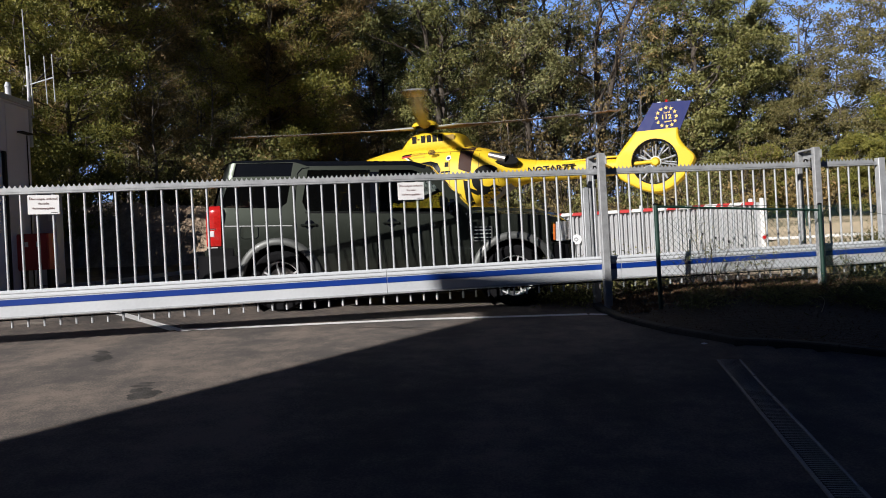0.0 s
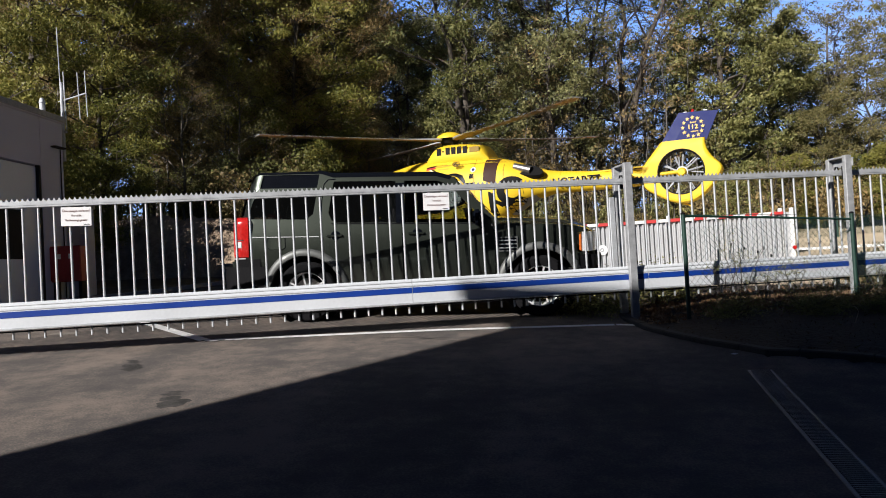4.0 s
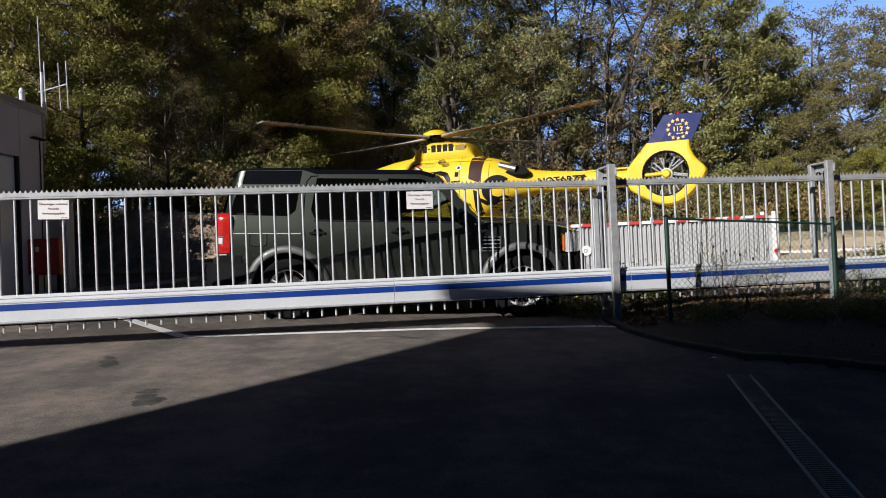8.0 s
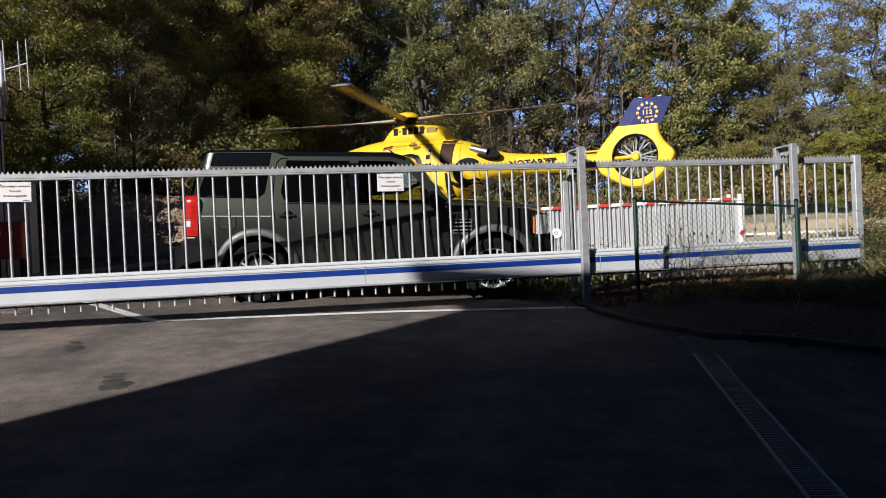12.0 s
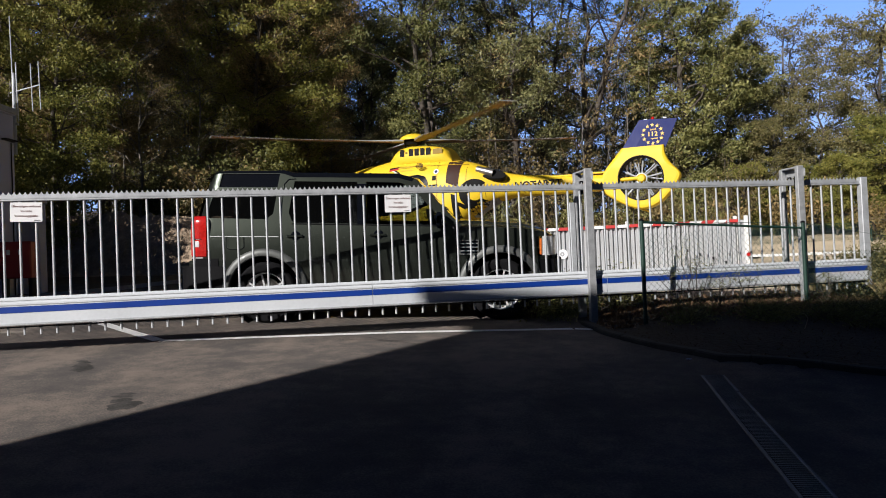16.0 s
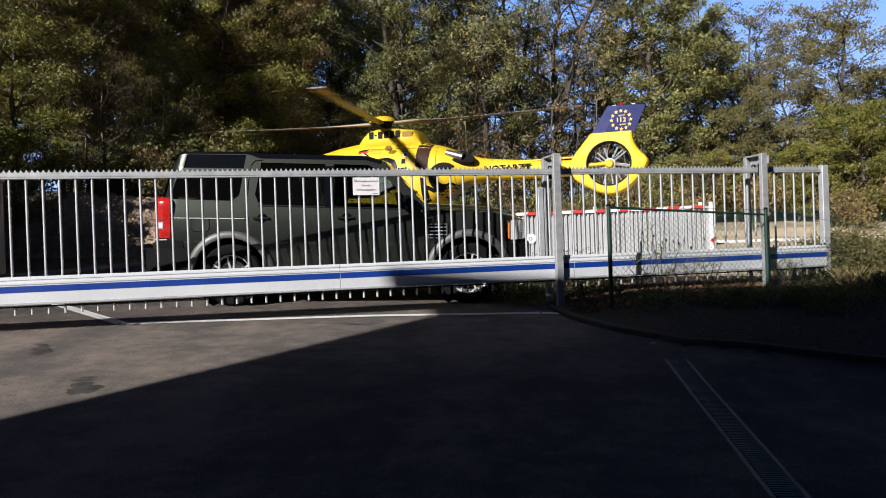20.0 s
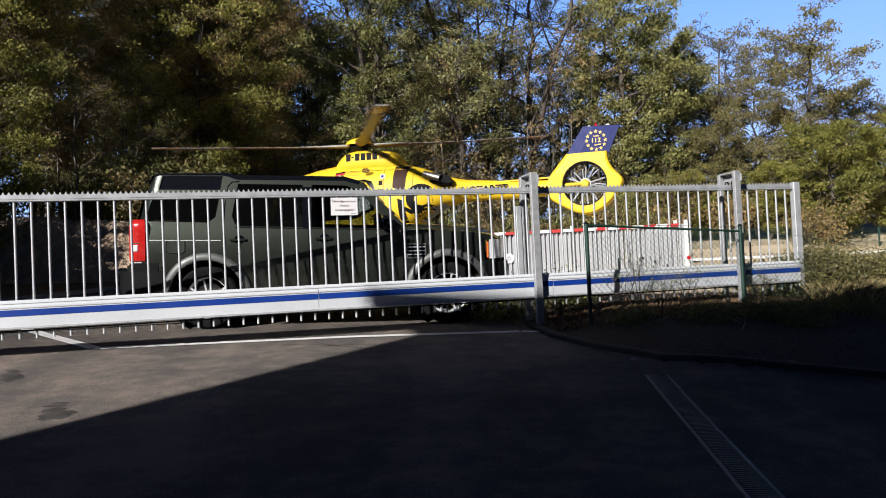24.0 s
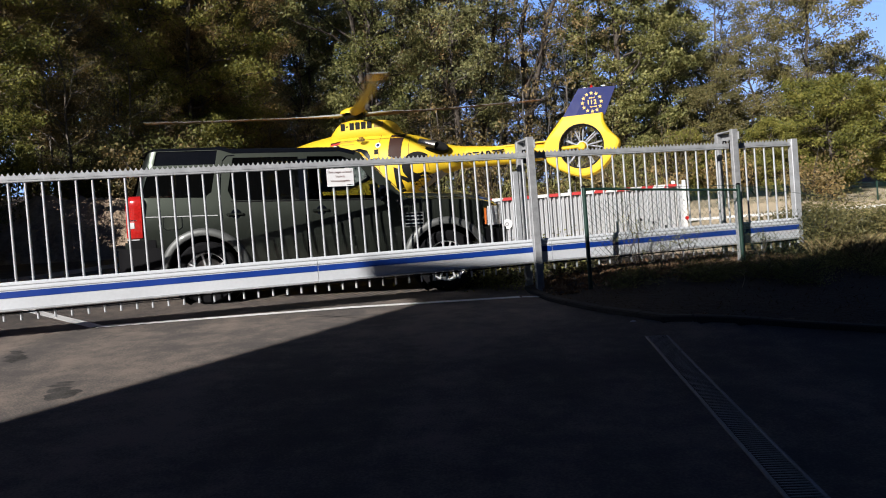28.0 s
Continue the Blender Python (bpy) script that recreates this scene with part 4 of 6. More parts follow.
def woods():
    rnd = random.Random(5)
    # bright broadleaved edge beside the garage
    place(tree("maple_tree", 13, 9.5, 2.6, 0.04, M_LEAFY, 0.066, M_BARK, "young maple with sunlit yellow-green leaves beside the garage", 120, 0.10, 28, 8, 0.44),
          [(-10.6, 17.4, 1.0), (-8.9, 17.6, 0.80), (-5.1, 22.5, 1.04)], rnd)
    # brown beeches and dark oaks of the closed wood
    place(tree("beech_tree", 14, 12.5, 2.7, 0.16, M_LEAFB, 0.074, M_BARK, "beech with thin browning autumn leaves", 72, 0.12, 32, 8, 0.50, 0.12),
          [(-9.2, 20.6, 0.98), (-6.6, 24.2, 0.95), (-9.4, 21.4, 1.05), (-3.6, 23.6, 0.76), (-12.2, 21.8, 1.0), (-5.2, 24.4, 1.1)], rnd)
    place(tree("oak_tree", 11, 13.5, 3.1, 0.20, M_LEAFG, 0.085, M_BARK, "tall oak with dull green early-autumn leaves", 68, 0.21, 34, 8, 0.52, 0.06, fork=0.8),
          [(0.25, 24.3, 0.86), (-7.0, 25.5, 1.0), (-11.0, 26.0, 1.05), (-4.6, 29.0, 0.88), (-16.0, 28.5, 1.1)], rnd)
    place(tree("oak_tree", 12, 13.0, 2.8, 0.24, M_LEAFD, 0.082, M_BARK, "thin-crowned oak with grey-green leaves and dark limbs", 60, 0.18, 32, 8, 0.50, 0.18, 0.9, fork=0.9),
          [(3.2, 25.2, 0.95), (1.5, 26.2, 0.84), (4.6, 27.2, 0.92), (-1.9, 25.4, 0.66), (-2.4, 30.2, 0.72), (7.9, 30.5, 0.58), (-9.0, 30.5, 1.05), (-6.0, 32.5, 1.1), (0.6, 31.5, 0.78)], rnd)
    place(tree("birch_tree", 15, 12.5, 2.0, 0.20, M_LEAFD, 0.085, M_PALEBARK, "slender birch with thin pale crown", 30, 0.10, 24, 6, 0.36, 0.40, 1.0),
          [(5.4, 28.8, 0.92), (3.4, 30.6, 1.0), (8.6, 33.5, 0.74), (-4.2, 26.6, 1.0), (14.6, 34.0, 0.90), (6.6, 35.0, 0.9), (-12.5, 31.0, 1.1)], rnd)
    place(tree("ash_tree", 20, 12.2, 3.4, 0.30, M_LEAFO, 0.08, M_BARK, "half-bare ash with dark spreading limbs", 14, 0.21, 18, 7, 0.36, 0.80, 1.1, fork=1.2), [(5.9, 26.6, 0.98), (9.0, 30.5, 0.92)], rnd)
    place(tree("hornbeam_tree", 51, 8.6, 2.3, 0.06, M_LEAFB, 0.058, M_PALEBARK, "thin hornbeam with fine twigs and small browning leaves", 34, 0.07, 24, 7, 0.5, 0.25, 0.9, 0.6),
          [(-7.4, 19.2, 0.62), (-6.9, 21.5, 0.92), (-7.9, 22.4, 1.1), (-5.6, 20.6, 0.58), (-3.0, 24.2, 0.95), (-6.6, 22.8, 1.2), (1.9, 24.4, 0.7), (-2.2, 24.5, 0.80), (-0.7, 24.9, 0.78), (-3.9, 24.6, 0.95)], rnd)
    place(tree("hornbeam_tree", 52, 9.2, 2.2, 0.08, M_LEAFG, 0.06, M_PALEBARK, "thin hornbeam with fine twigs and small green leaves", 34, 0.08, 24, 7, 0.48, 0.25, 0.9, 0.6),
          [(-6.2, 19.8, 0.52), (-3.5, 23.2, 0.85), (-8.8, 22.6, 1.2), (0.4, 24.6, 0.8), (-1.4, 24.7, 0.78), (-2.9, 25.3, 0.85), (-5.2, 23.8, 1.05)], rnd)
    # trees at the meadow's edge, lower to the side
    place(tree("maple_tree", 42, 10.0, 2.4, 0.09, M_LEAFG, 0.10, M_BARK, "broad dense dark green tree at the edge of the meadow", 58, 0.24, 34, 8, 0.46, 0.0, 0.75), [(10.3, 26.8, 0.985), (12.3, 29.0, 0.88)], rnd)
    place(tree("alder_tree", 44, 9.4, 2.0, 0.15, M_LEAFO, 0.085, M_PALEBARK, "thin light-crowned alder with pale limbs", 30, 0.11, 26, 7, 0.38, 0.25, 0.9), [(15.3, 30.0, 0.98), (14.0, 32.0, 0.96), (16.6, 32.0, 0.95), (20.4, 33.0, 0.74)], rnd)
    place(tree("beech_tree", 18, 8.4, 2.1, 0.10, M_LEAFO, 0.09, M_BARK, "low beech with olive-yellow autumn leaves", 44, 0.13, 28, 7, 0.44, 0.05), [(17.4, 27.4, 1.0), (15.2, 27.2, 0.72), (19.8, 28.2, 0.74), (22.6, 29.0, 0.64), (25.8, 30.0, 0.66), (29.0, 31.0, 0.7), (13.2, 26.4, 0.55)], rnd)
    # The six at x below -8 are added, mostly hidden, to shade the bank.
    place(tree("hazel_tree", 19, 5.2, 1.8, 0.06, M_LEAFY, 0.09, M_BARK, "low leafy hazel with yellow-green leaves", 70, 0.09, 24, 6, 0.40), [(16.0, 23.6, 0.80), (-9.95, 13.5, 0.98), (-9.0, 14.0, 0.58), (-10.0, 13.2, 0.8), (-10.9, 13.0, 0.8), (-9.0, 14.6, 0.62), (-8.2, 14.6, 0.40), (18.6, 23.8, 0.95), (21.0, 24.0, 1.0), (14.2, 24.6, 0.66), (11.4, 25.2, 0.62), (24.0, 25.0, 1.0)], rnd)
    # closing rows far back
    place(tree("oak_tree", 31, 12.5, 3.3, 0.08, M_LEAFG, 0.15, M_BARK, "dull green oak far back in the wood", 24, 0.2, 24, 6, 0.55), [(-24 + 4.2 * i + rnd.uniform(-0.8, 0.8), 36.5 + rnd.uniform(-1.5, 1.5), rnd.uniform(0.9, 1.12)) for i in range(6)] + [(-0.8, 37.0, 0.85), (11.8, 36.5, 0.72), (5.2, 38.5, 0.85), (8.4, 39.5, 0.55), (-3.0, 33.5, 0.8), (2.6, 35.5, 0.72)], rnd)
    place(tree("beech_tree", 32, 11.5, 3.0, 0.08, M_LEAFB, 0.14, M_BARK, "brownish beech far back in the wood", 24, 0.16, 24, 6, 0.5, 0.1), [(-26 + 4.0 * i + rnd.uniform(-0.8, 0.8), 33.0 + rnd.uniform(-1.5, 1.5), rnd.uniform(0.9, 1.1)) for i in range(6)] + [(3.4, 40.5, 0.85), (7.2, 40.5, 0.8), (4.2, 33.6, 0.85), (-0.6, 33.8, 0.8), (9.8, 34.2, 0.5), (18.5, 37.0, 0.66), (23.5, 36.0, 0.56), (28.5, 36.5, 0.56)], rnd)
    place(sapling(), [(-11.5 + i * 0.62 + rnd.uniform(-0.3, 0.3), (19.0 if i < 9 else 24.2) + rnd.uniform(0.0, 4.5), rnd.uniform(0.8, 1.15)) for i in range(34)], rnd)
    # undergrowth
    place(bush("bush", 21, 1.1, 1.7, M_LEAFG, "dark green bush at the foot of the wood", 60), [(-11.4 + 2.1 * i + rnd.uniform(-0.5, 0.5), 18.4 + rnd.uniform(0, 3) + (5 if i > 3 else 0), rnd.uniform(0.7, 1.1)) for i in range(13)] + [(-7.6 + 0.75 * i, 18.6 + rnd.uniform(0, 2.5), rnd.uniform(0.8, 1.2)) for i in range(6)], rnd)
    place(bush("bush", 22, 1.3, 1.5, M_LEAFB, "brown-leaved bush at the foot of the wood", 40), [(-10.2 + 2.3 * i + rnd.uniform(-0.5, 0.5), 18.2 + rnd.uniform(0, 3) + (5 if i > 2 else 0), rnd.uniform(0.7, 1.2)) for i in range(12)], rnd)
    # The four largest, behind the garage, are also there to shade the bank.
    place(bush("bush", 23, 1.0, 2.2, M_LEAFY, "yellowing shrub at the foot of the wood", 50), [(-9.4, 16.2, 0.9), (-8.3, 16.6, 0.75), (-9.2, 15.2, 1.35), (-10.2, 14.6, 1.5), (-9.8, 14.0, 1.4), (-11.2, 13.6, 1.5), (-10.6, 15.8, 1.0), (12.6, 25.4, 0.8), (17.2, 24.6, 0.9), (20.0, 25.0, 1.0)], rnd)
    place(bush("thicket", 24, 1.9, 3.2, M_LEAFB, "tall bare-twigged brown thicket under the trees", 14, 0.085, 26), [(-1.6 + 1.55 * i + rnd.uniform(-0.4, 0.4), 25.5 + rnd.uniform(-1.0, 3.0), rnd.uniform(0.7, 1.05)) for i in range(9)] + [(-9 + 1.9 * i, 24.0 + rnd.uniform(-2, 2), 0.9) for i in range(4)], rnd)
    place(bush("tall_thicket", 27, 2.6, 4.6, M_LEAFG, "tall dark thicket closing the wood", 46, 0.14, 22), [(-20 + 2.6 * i + rnd.uniform(-0.5, 0.5), 31.0 + rnd.uniform(-1.5, 2.0), rnd.uniform(0.9, 1.25)) for i in range(9)] + [(10.4 + 2.3 * i, 32.0 + rnd.uniform(-1.0, 1.5), rnd.uniform(0.8, 1.0)) for i in range(9)] + [(1.2 + 2.6 * i, 41.0, 0.8) for i in range(4)], rnd)


woods()


# ---- grass ----
def grass(name, material, label, count, place, h0, h1, seed, lean=0.5, wide=1.0):
    rnd = np.random.default_rng(seed)
    pts = place(rnd, count)
    verts, faces = [], []
    for x, y in pts:
        z = ground_z(x, y) - 0.02
        a, h, w = rnd.uniform(0, 6.28), rnd.uniform(h0, h1), wide * rnd.uniform(0.002, 0.0055)
        lx, ly = rnd.normal(0, lean * h), rnd.normal(0, lean * h)
        c, s = math.cos(a) * w, math.sin(a) * w
        k = len(verts)
        verts += [(x - c, y - s, z), (x + c, y + s, z), (x + lx * 0.4 + c * 0.7, y + ly * 0.4 + s * 0.7, z + h * 0.6), (x + lx, y + ly, z + h)]
        faces += [(k, k + 1, k + 2), (k, k + 2, k + 3)]
    me = bpy.data.meshes.new(name)
    me.from_pydata(verts, [], faces)
    me.materials.append(material)
    return tagged(new(name, me), label, "grass", kind="stuff")


def verge_place(rnd, n):
    out = []
    while len(out) < n:
        x, y = rnd.uniform(1.8, 12), rnd.uniform(4.6, 10.5)
        if x > kerb_x(y) + 0.12:
            out.append((x, y))
    return out


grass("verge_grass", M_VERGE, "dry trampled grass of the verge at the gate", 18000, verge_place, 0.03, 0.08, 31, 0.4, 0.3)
grass("verge_weeds", M_GREENGRASS, "sparse green weeds in the verge", 900, verge_place, 0.03, 0.10, 32, 0.5, 0.3)


meadow = terrain_sheet("meadow", span(3.4, 30, 0.6), span(10.6, 25, 0.6), M_MEADOW, dz=0.015)
tagged(meadow, "mown straw-coloured meadow beside the pad", "meadow", kind="structure")


def field_place(rnd, n):
    return [(rnd.uniform(4.2, 24), rnd.uniform(11.0, 25)) for _ in range(n)]


grass("field_grass", M_DRYGRASS, "straw-coloured long dry grass beside the pad", 26000, field_place, 0.02, 0.08, 33, 0.5)


def hedge_place(rnd, n):
    return [(5.85 + abs(rnd.normal(0, 2.2)), 9.9 + rnd.normal(0, 0.7)) for _ in range(n)]


low = bush("low_bush", 25, 0.5, 0.6, M_LEAFO, "low olive bush beyond the gate's end", 150, 0.030)
low.matrix_world = Matrix.Translation(on(6.35, 9.75, -0.05))
for x, y, a in ((6.05, 9.35, 2.0), (6.9, 9.9, 1.0), (7.9, 10.3, 2.4), (6.7, 10.6, 4.0), (8.8, 10.6, 5.0), (7.4, 9.5, 5.6), (9.8, 10.9, 0.4)):
    copy_thing(low, Matrix.Translation(on(x, y, -0.05)) @ Matrix.Rotation(a, 4, "Z"))


def weed(x, y, h, seed):
    """Tall thin weed: bare stems with a few small leaves."""
    rnd = random.Random(seed)
    t = thing("weed", "tall thin dry weed before the gate", "weed", Matrix.Translation(on(x, y)), "weeds at the gate")
    bm = ([], [])
    pts = []
    for i in range(6):
        a, r = rnd.uniform(0, 6.28), h * rnd.uniform(0.1, 0.45)
        tip = Vector((math.cos(a) * r, math.sin(a) * r * 0.5, h * rnd.uniform(0.6, 1.0)))
        mid = tip * 0.5 + Vector((0, 0, h * 0.1))
        limb(bm, [Vector((0, 0, -0.03)), mid, tip], 0.005, 0.002, 4)
        for j in range(5):
            f = rnd.uniform(0.35, 1.0)
            p = mid.lerp(tip, f)
            q = p + Vector((rnd.gauss(0, 0.07), rnd.gauss(0, 0.05), 0.06))
            limb(bm, [p, (p + q) / 2, q], 0.0025, 0.001, 3)
            pts.append(tuple(q))
    part("stem", limbs_mesh("stem", bm, M_BARK), None, t)
    part("foliage", leaf_mesh("foliage", pts, [0.05] * len(pts), 4, 0.020, M_LEAFG, np.random.default_rng(seed)), None, t)


for k, (x, y, h) in enumerate(((2.95, 8.42, 0.62), (3.18, 8.48, 0.85), (3.45, 8.50, 0.45), (3.8, 8.55, 0.5), (5.0, 8.95, 0.45), (1.62, 9.3, 0.4))):
    weed(x, y, h, 60 + k)
tufts = bush("grass_tuft", 26, 0.32, 0.3, M_LEAFG, "leafy green tuft growing under the gate", 60, 0.028)
tufts.matrix_world = Matrix.Translation(on(1.35, 9.35, -0.04))
for x, y, a in ((1.70, 9.2, 1.0), (2.45, 9.6, 2.0)):
    copy_thing(tufts, Matrix.Translation(on(x, y, -0.04)) @ Matrix.Rotation(a, 4, "Z"))
for x, y, a in ((2.9, 7.9, 0.3), (3.6, 7.75, 1.6), (3.9, 8.1, 2.2), (4.3, 7.7, 2.9), (4.7, 8.2, 3.3), (5.0, 7.9, 4.0), (5.4, 8.4, 4.4), (5.7, 7.9, 5.1), (6.1, 8.5, 5.5), (6.5, 8.1, 0.8), (7.0, 8.6, 1.2), (4.5, 7.3, 0.9), (5.6, 7.4, 2.6), (6.6, 7.6, 3.8)):
    copy_thing(tufts, Matrix.Translation(on(x, y, -0.04)) @ Matrix.Rotation(a, 4, "Z") @ Matrix.Scale(0.6, 4))

grass("tall_grass", M_STRAW, "tall green and straw grass beyond the gate's end", 34000, hedge_place, 0.08, 0.36, 34, 0.45, 0.45)

edge_bar = thing("edging_bar", "low white edging bar across the dry grass", "edging")
for k in range(12):
    xa, xb = 5.2 + 1.5 * k, 5.2 + 1.5 * k + 1.48
    ya, yb = 17.2 - 0.10 * (xa - 5.2), 17.2 - 0.10 * (xb - 5.2)
    a, b = Vector(on(xa, ya, 0.13)), Vector(on(xb, yb, 0.13))
    part("bar", loft([[(p.x, p.y + dy, p.z + dz) for dy, dz in ((-0.04, -0.05), (0.04, -0.05), (0.04, 0.0), (0.03, 0.01), (-0.03, 0.01), (-0.04, 0.0))] for p in (a, b)]), M_WHITE, edge_bar)


def meadow_fence():
    """Low green mesh fence at the far side of the meadow."""
    f = thing("meadow_fence", "low green wire fence along the far side of the meadow", "fence")
    line_pts = [(7.0 + 2.5 * i, 24.2 - 0.35 * i) for i in range(8)]
    verts, faces = [], []
    for (x0, y0), (x1, y1) in zip(line_pts, line_pts[1:]):
        n = 34
        for k in range(n):
            for d in (-1, 1):
                u0, u1 = k / n, (k + d * 6) / n
                p, q = Vector((x0 + (x1 - x0) * u0, y0 + (y1 - y0) * u0, 0)), Vector((x0 + (x1 - x0) * u1, y0 + (y1 - y0) * u1, 0))
                p.z, q.z = ground_z(p.x, p.y) + 0.05, ground_z(q.x, q.y) + 0.62
                i = len(verts)
                w = Vector((0.005, 0, 0))
                verts += [p - w, p + w, q + w, q - w]
                faces.append((i, i + 1, i + 2, i + 3))
        a, b = Vector(on(x0, y0, 0.63)), Vector(on(x1, y1, 0.63))
        part("top_wire", tube(a, b, 0.008, 5), M_FENCE, f)
    for x, y in line_pts:
        part("fence_post", tube(on(x, y, -0.1), on(x, y, 0.68), 0.03, 8), M_FENCE, f)
    me = bpy.data.meshes.new("wire_mesh")
    me.from_pydata(verts, [], faces)
    me.materials.append(M_FENCE)
    part("wire_mesh", me, None, f)


meadow_fence()


def litter():
    """Dry brown leaves lying along the foot of the gate and on the verge."""
    rnd = np.random.default_rng(91)
    c = []
    while len(c) < 900:
        s, off = rnd.uniform(-0.1, 4.2), rnd.normal(-0.05, 0.35)
        x, y = gate_point(s, off)
        if x > kerb_x(y) + 0.1:
            c.append(on(x, y, 0.035))
    me = leaf_mesh("leaf_litter", c, [0.05] * len(c), 5, 0.055, M_LITTER, rnd, 0.25)
    tagged(new("leaf_litter", me), "dry brown fallen leaves along the foot of the gate", "leaf litter", kind="stuff")


litter()

# pale kerb at the foot of the bank behind the gate
bank_kerb = thing("bank_kerb", "pale concrete kerb at the foot of the bank", "kerb", kind="structure")
foot = [(-7.2, 11.1), (-6.6, 11.75), (-5.9, 12.3), (-5.35, 12.95), (-4.9, 13.6), (-4.4, 14.15), (-3.9, 14.6)]
for (xa, ya), (xb, yb) in zip(foot, foot[1:]):
    nx, ny = -(yb - ya), xb - xa
    l = math.hypot(nx, ny)
    nx, ny = nx / l, ny / l
    part("kerbstone", loft([[(x + nx * w, y + ny * w, ground_z(x, y) + h) for w, h in ((-0.06, -0.1), (-0.06, 0.05), (-0.045, 0.065), (0.05, 0.065), (0.06, 0.05), (0.06, -0.1))] for x, y in ((xa + (xb - xa) * 0.008, ya + (yb - ya) * 0.008), (xb, yb))]), M_PALEKERB, bank_kerb)


# small litter on the asphalt and a bent straw on the verge
scrap = tagged(new("paper_scrap", finish(box(0.05, 0.035, 0.006, bevel=0.002), "paper_scrap", M_SIGN)), "small crumpled white paper scrap lying by the kerb", "litter")
scrap.matrix_world = Matrix.Translation(on(2.30, 6.40, 0.006)) @ Matrix.Rotation(0.6, 4, "Z") @ Matrix.Rotation(0.085, 4, "X")
straw_bm = ([], [])
limb(straw_bm, [Vector((0.0, 0, -0.01)), Vector((0.03, 0.0, 0.06)), Vector((0.045, 0.0, 0.11)), Vector((0.03, 0.01, 0.15)), Vector((-0.02, 0.01, 0.165))], 0.004, 0.002, 5)
straw = tagged(new("dry_stalk", limbs_mesh("dry_stalk", straw_bm, M_DRYGRASS)), "bent pale dry stalk standing in the verge", "stalk")
straw.matrix_world = Matrix.Translation(on(3.72, 7.1, 0.02))


# ---- off-road estate car ----
def arc(cx, cz, r, a0, a1, n=10):
    return [(cx + r * math.cos(radians(a0 + (a1 - a0) * i / n)), cz + r * math.sin(radians(a0 + (a1 - a0) * i / n))) for i in range(n + 1)]


def side_y(z):
    """Half width of the body at a height: upright flanks, glasshouse leaning in."""
    if z < 0.55:
        return 0.927 - 0.035 * (0.55 - z) / 0.25
    if z < 1.18:
        return 0.955 - 0.034 * ((z - 0.85) / 0.33) ** 2
    return 0.921 - (z - 1.18) * 0.19


def pillar_round(u, v):
    """How far the skin turns in towards the tail at the rearmost pillar."""
    edge = -2.245 + (v - 1.255) * 0.223
    return 0.075 * max(0.0, (edge + 0.13 - u) / 0.13) ** 2


def flare(cx, s):
    """A rounded wheel-arch flare."""
    sec = [(0.445, 0.90), (0.442, 0.972), (0.452, 0.984), (0.470, 0.987), (0.495, 0.983), (0.515, 0.974), (0.530, 0.962), (0.538, 0.945), (0.538, 0.90)]
    rings = []
    for i in range(31):
        a = radians(-8 + 196 * i / 30)
        rings.append([(cx + r * math.cos(a), s * (y - (0.03 if cx + r * math.cos(a) > 1.8 else 0)), 0.385 + r * math.sin(a)) for r, y in sec])
    return loft(rings)


def wheel(name, parent, x, y, out):
    """Wheel with tyre and a ten-spoke rim; out: side on which the rim shows."""
    w = new(name)
    w.parent = parent
    w.matrix_basis = pose(x, y, 0.375)
    tp = [(0.245, -0.11), (0.30, -0.128), (0.345, -0.128), (0.368, -0.11), (0.375, -0.09), (0.369, -0.088), (0.369, -0.05), (0.375, -0.048), (0.376, -0.005), (0.370, -0.003), (0.370, 0.003), (0.376, 0.005),
          (0.375, 0.048), (0.369, 0.05), (0.369, 0.088), (0.375, 0.09), (0.368, 0.11), (0.345, 0.128), (0.30, 0.128), (0.245, 0.11)]
    part("tyre", ring_profile(tp, 48), M_TYRE, w, smooth=True)
    rim = new("rim", finish(ring_profile([(0.235, -0.10), (0.25, -0.112), (0.258, -0.105), (0.25, -0.08), (0.23, -0.06), (0.225, 0.1), (0.25, 0.11), (0.25, 0.10)], 40), "rim", M_ALLOY, True))
    rim.parent = w
    if out > 0:
        rim.matrix_basis = pose(0, 0, 0, 0, 0, 180)
    sp = finish(loft([[(-0.013, -0.085, 0.05), (0.013, -0.085, 0.05), (0.010, -0.055, 0.05), (-0.010, -0.055, 0.05)],
                      [(-0.009, -0.098, 0.15), (0.009, -0.098, 0.15), (0.007, -0.07, 0.15), (-0.007, -0.07, 0.15)],
                      [(-0.013, -0.10, 0.24), (0.013, -0.10, 0.24), (0.010, -0.07, 0.24), (-0.010, -0.07, 0.24)]]), "spoke", M_ALLOY)
    for k in range(5):
        for da in (-12, 12):
            part("spoke", sp, None, rim, m=pose(0, 0, 0, 0, k * 72 + da, 0))
    part("hub_cap", ring_profile([(0, -0.095), (0.03, -0.094), (0.05, -0.085), (0.06, -0.05), (0, -0.05)], 20), M_ALLOY, rim)
    part("brake_disc", ring_profile([(0.05, -0.02), (0.165, -0.02), (0.165, 0.02), (0.05, 0.02)], 28), M_EXH, w)


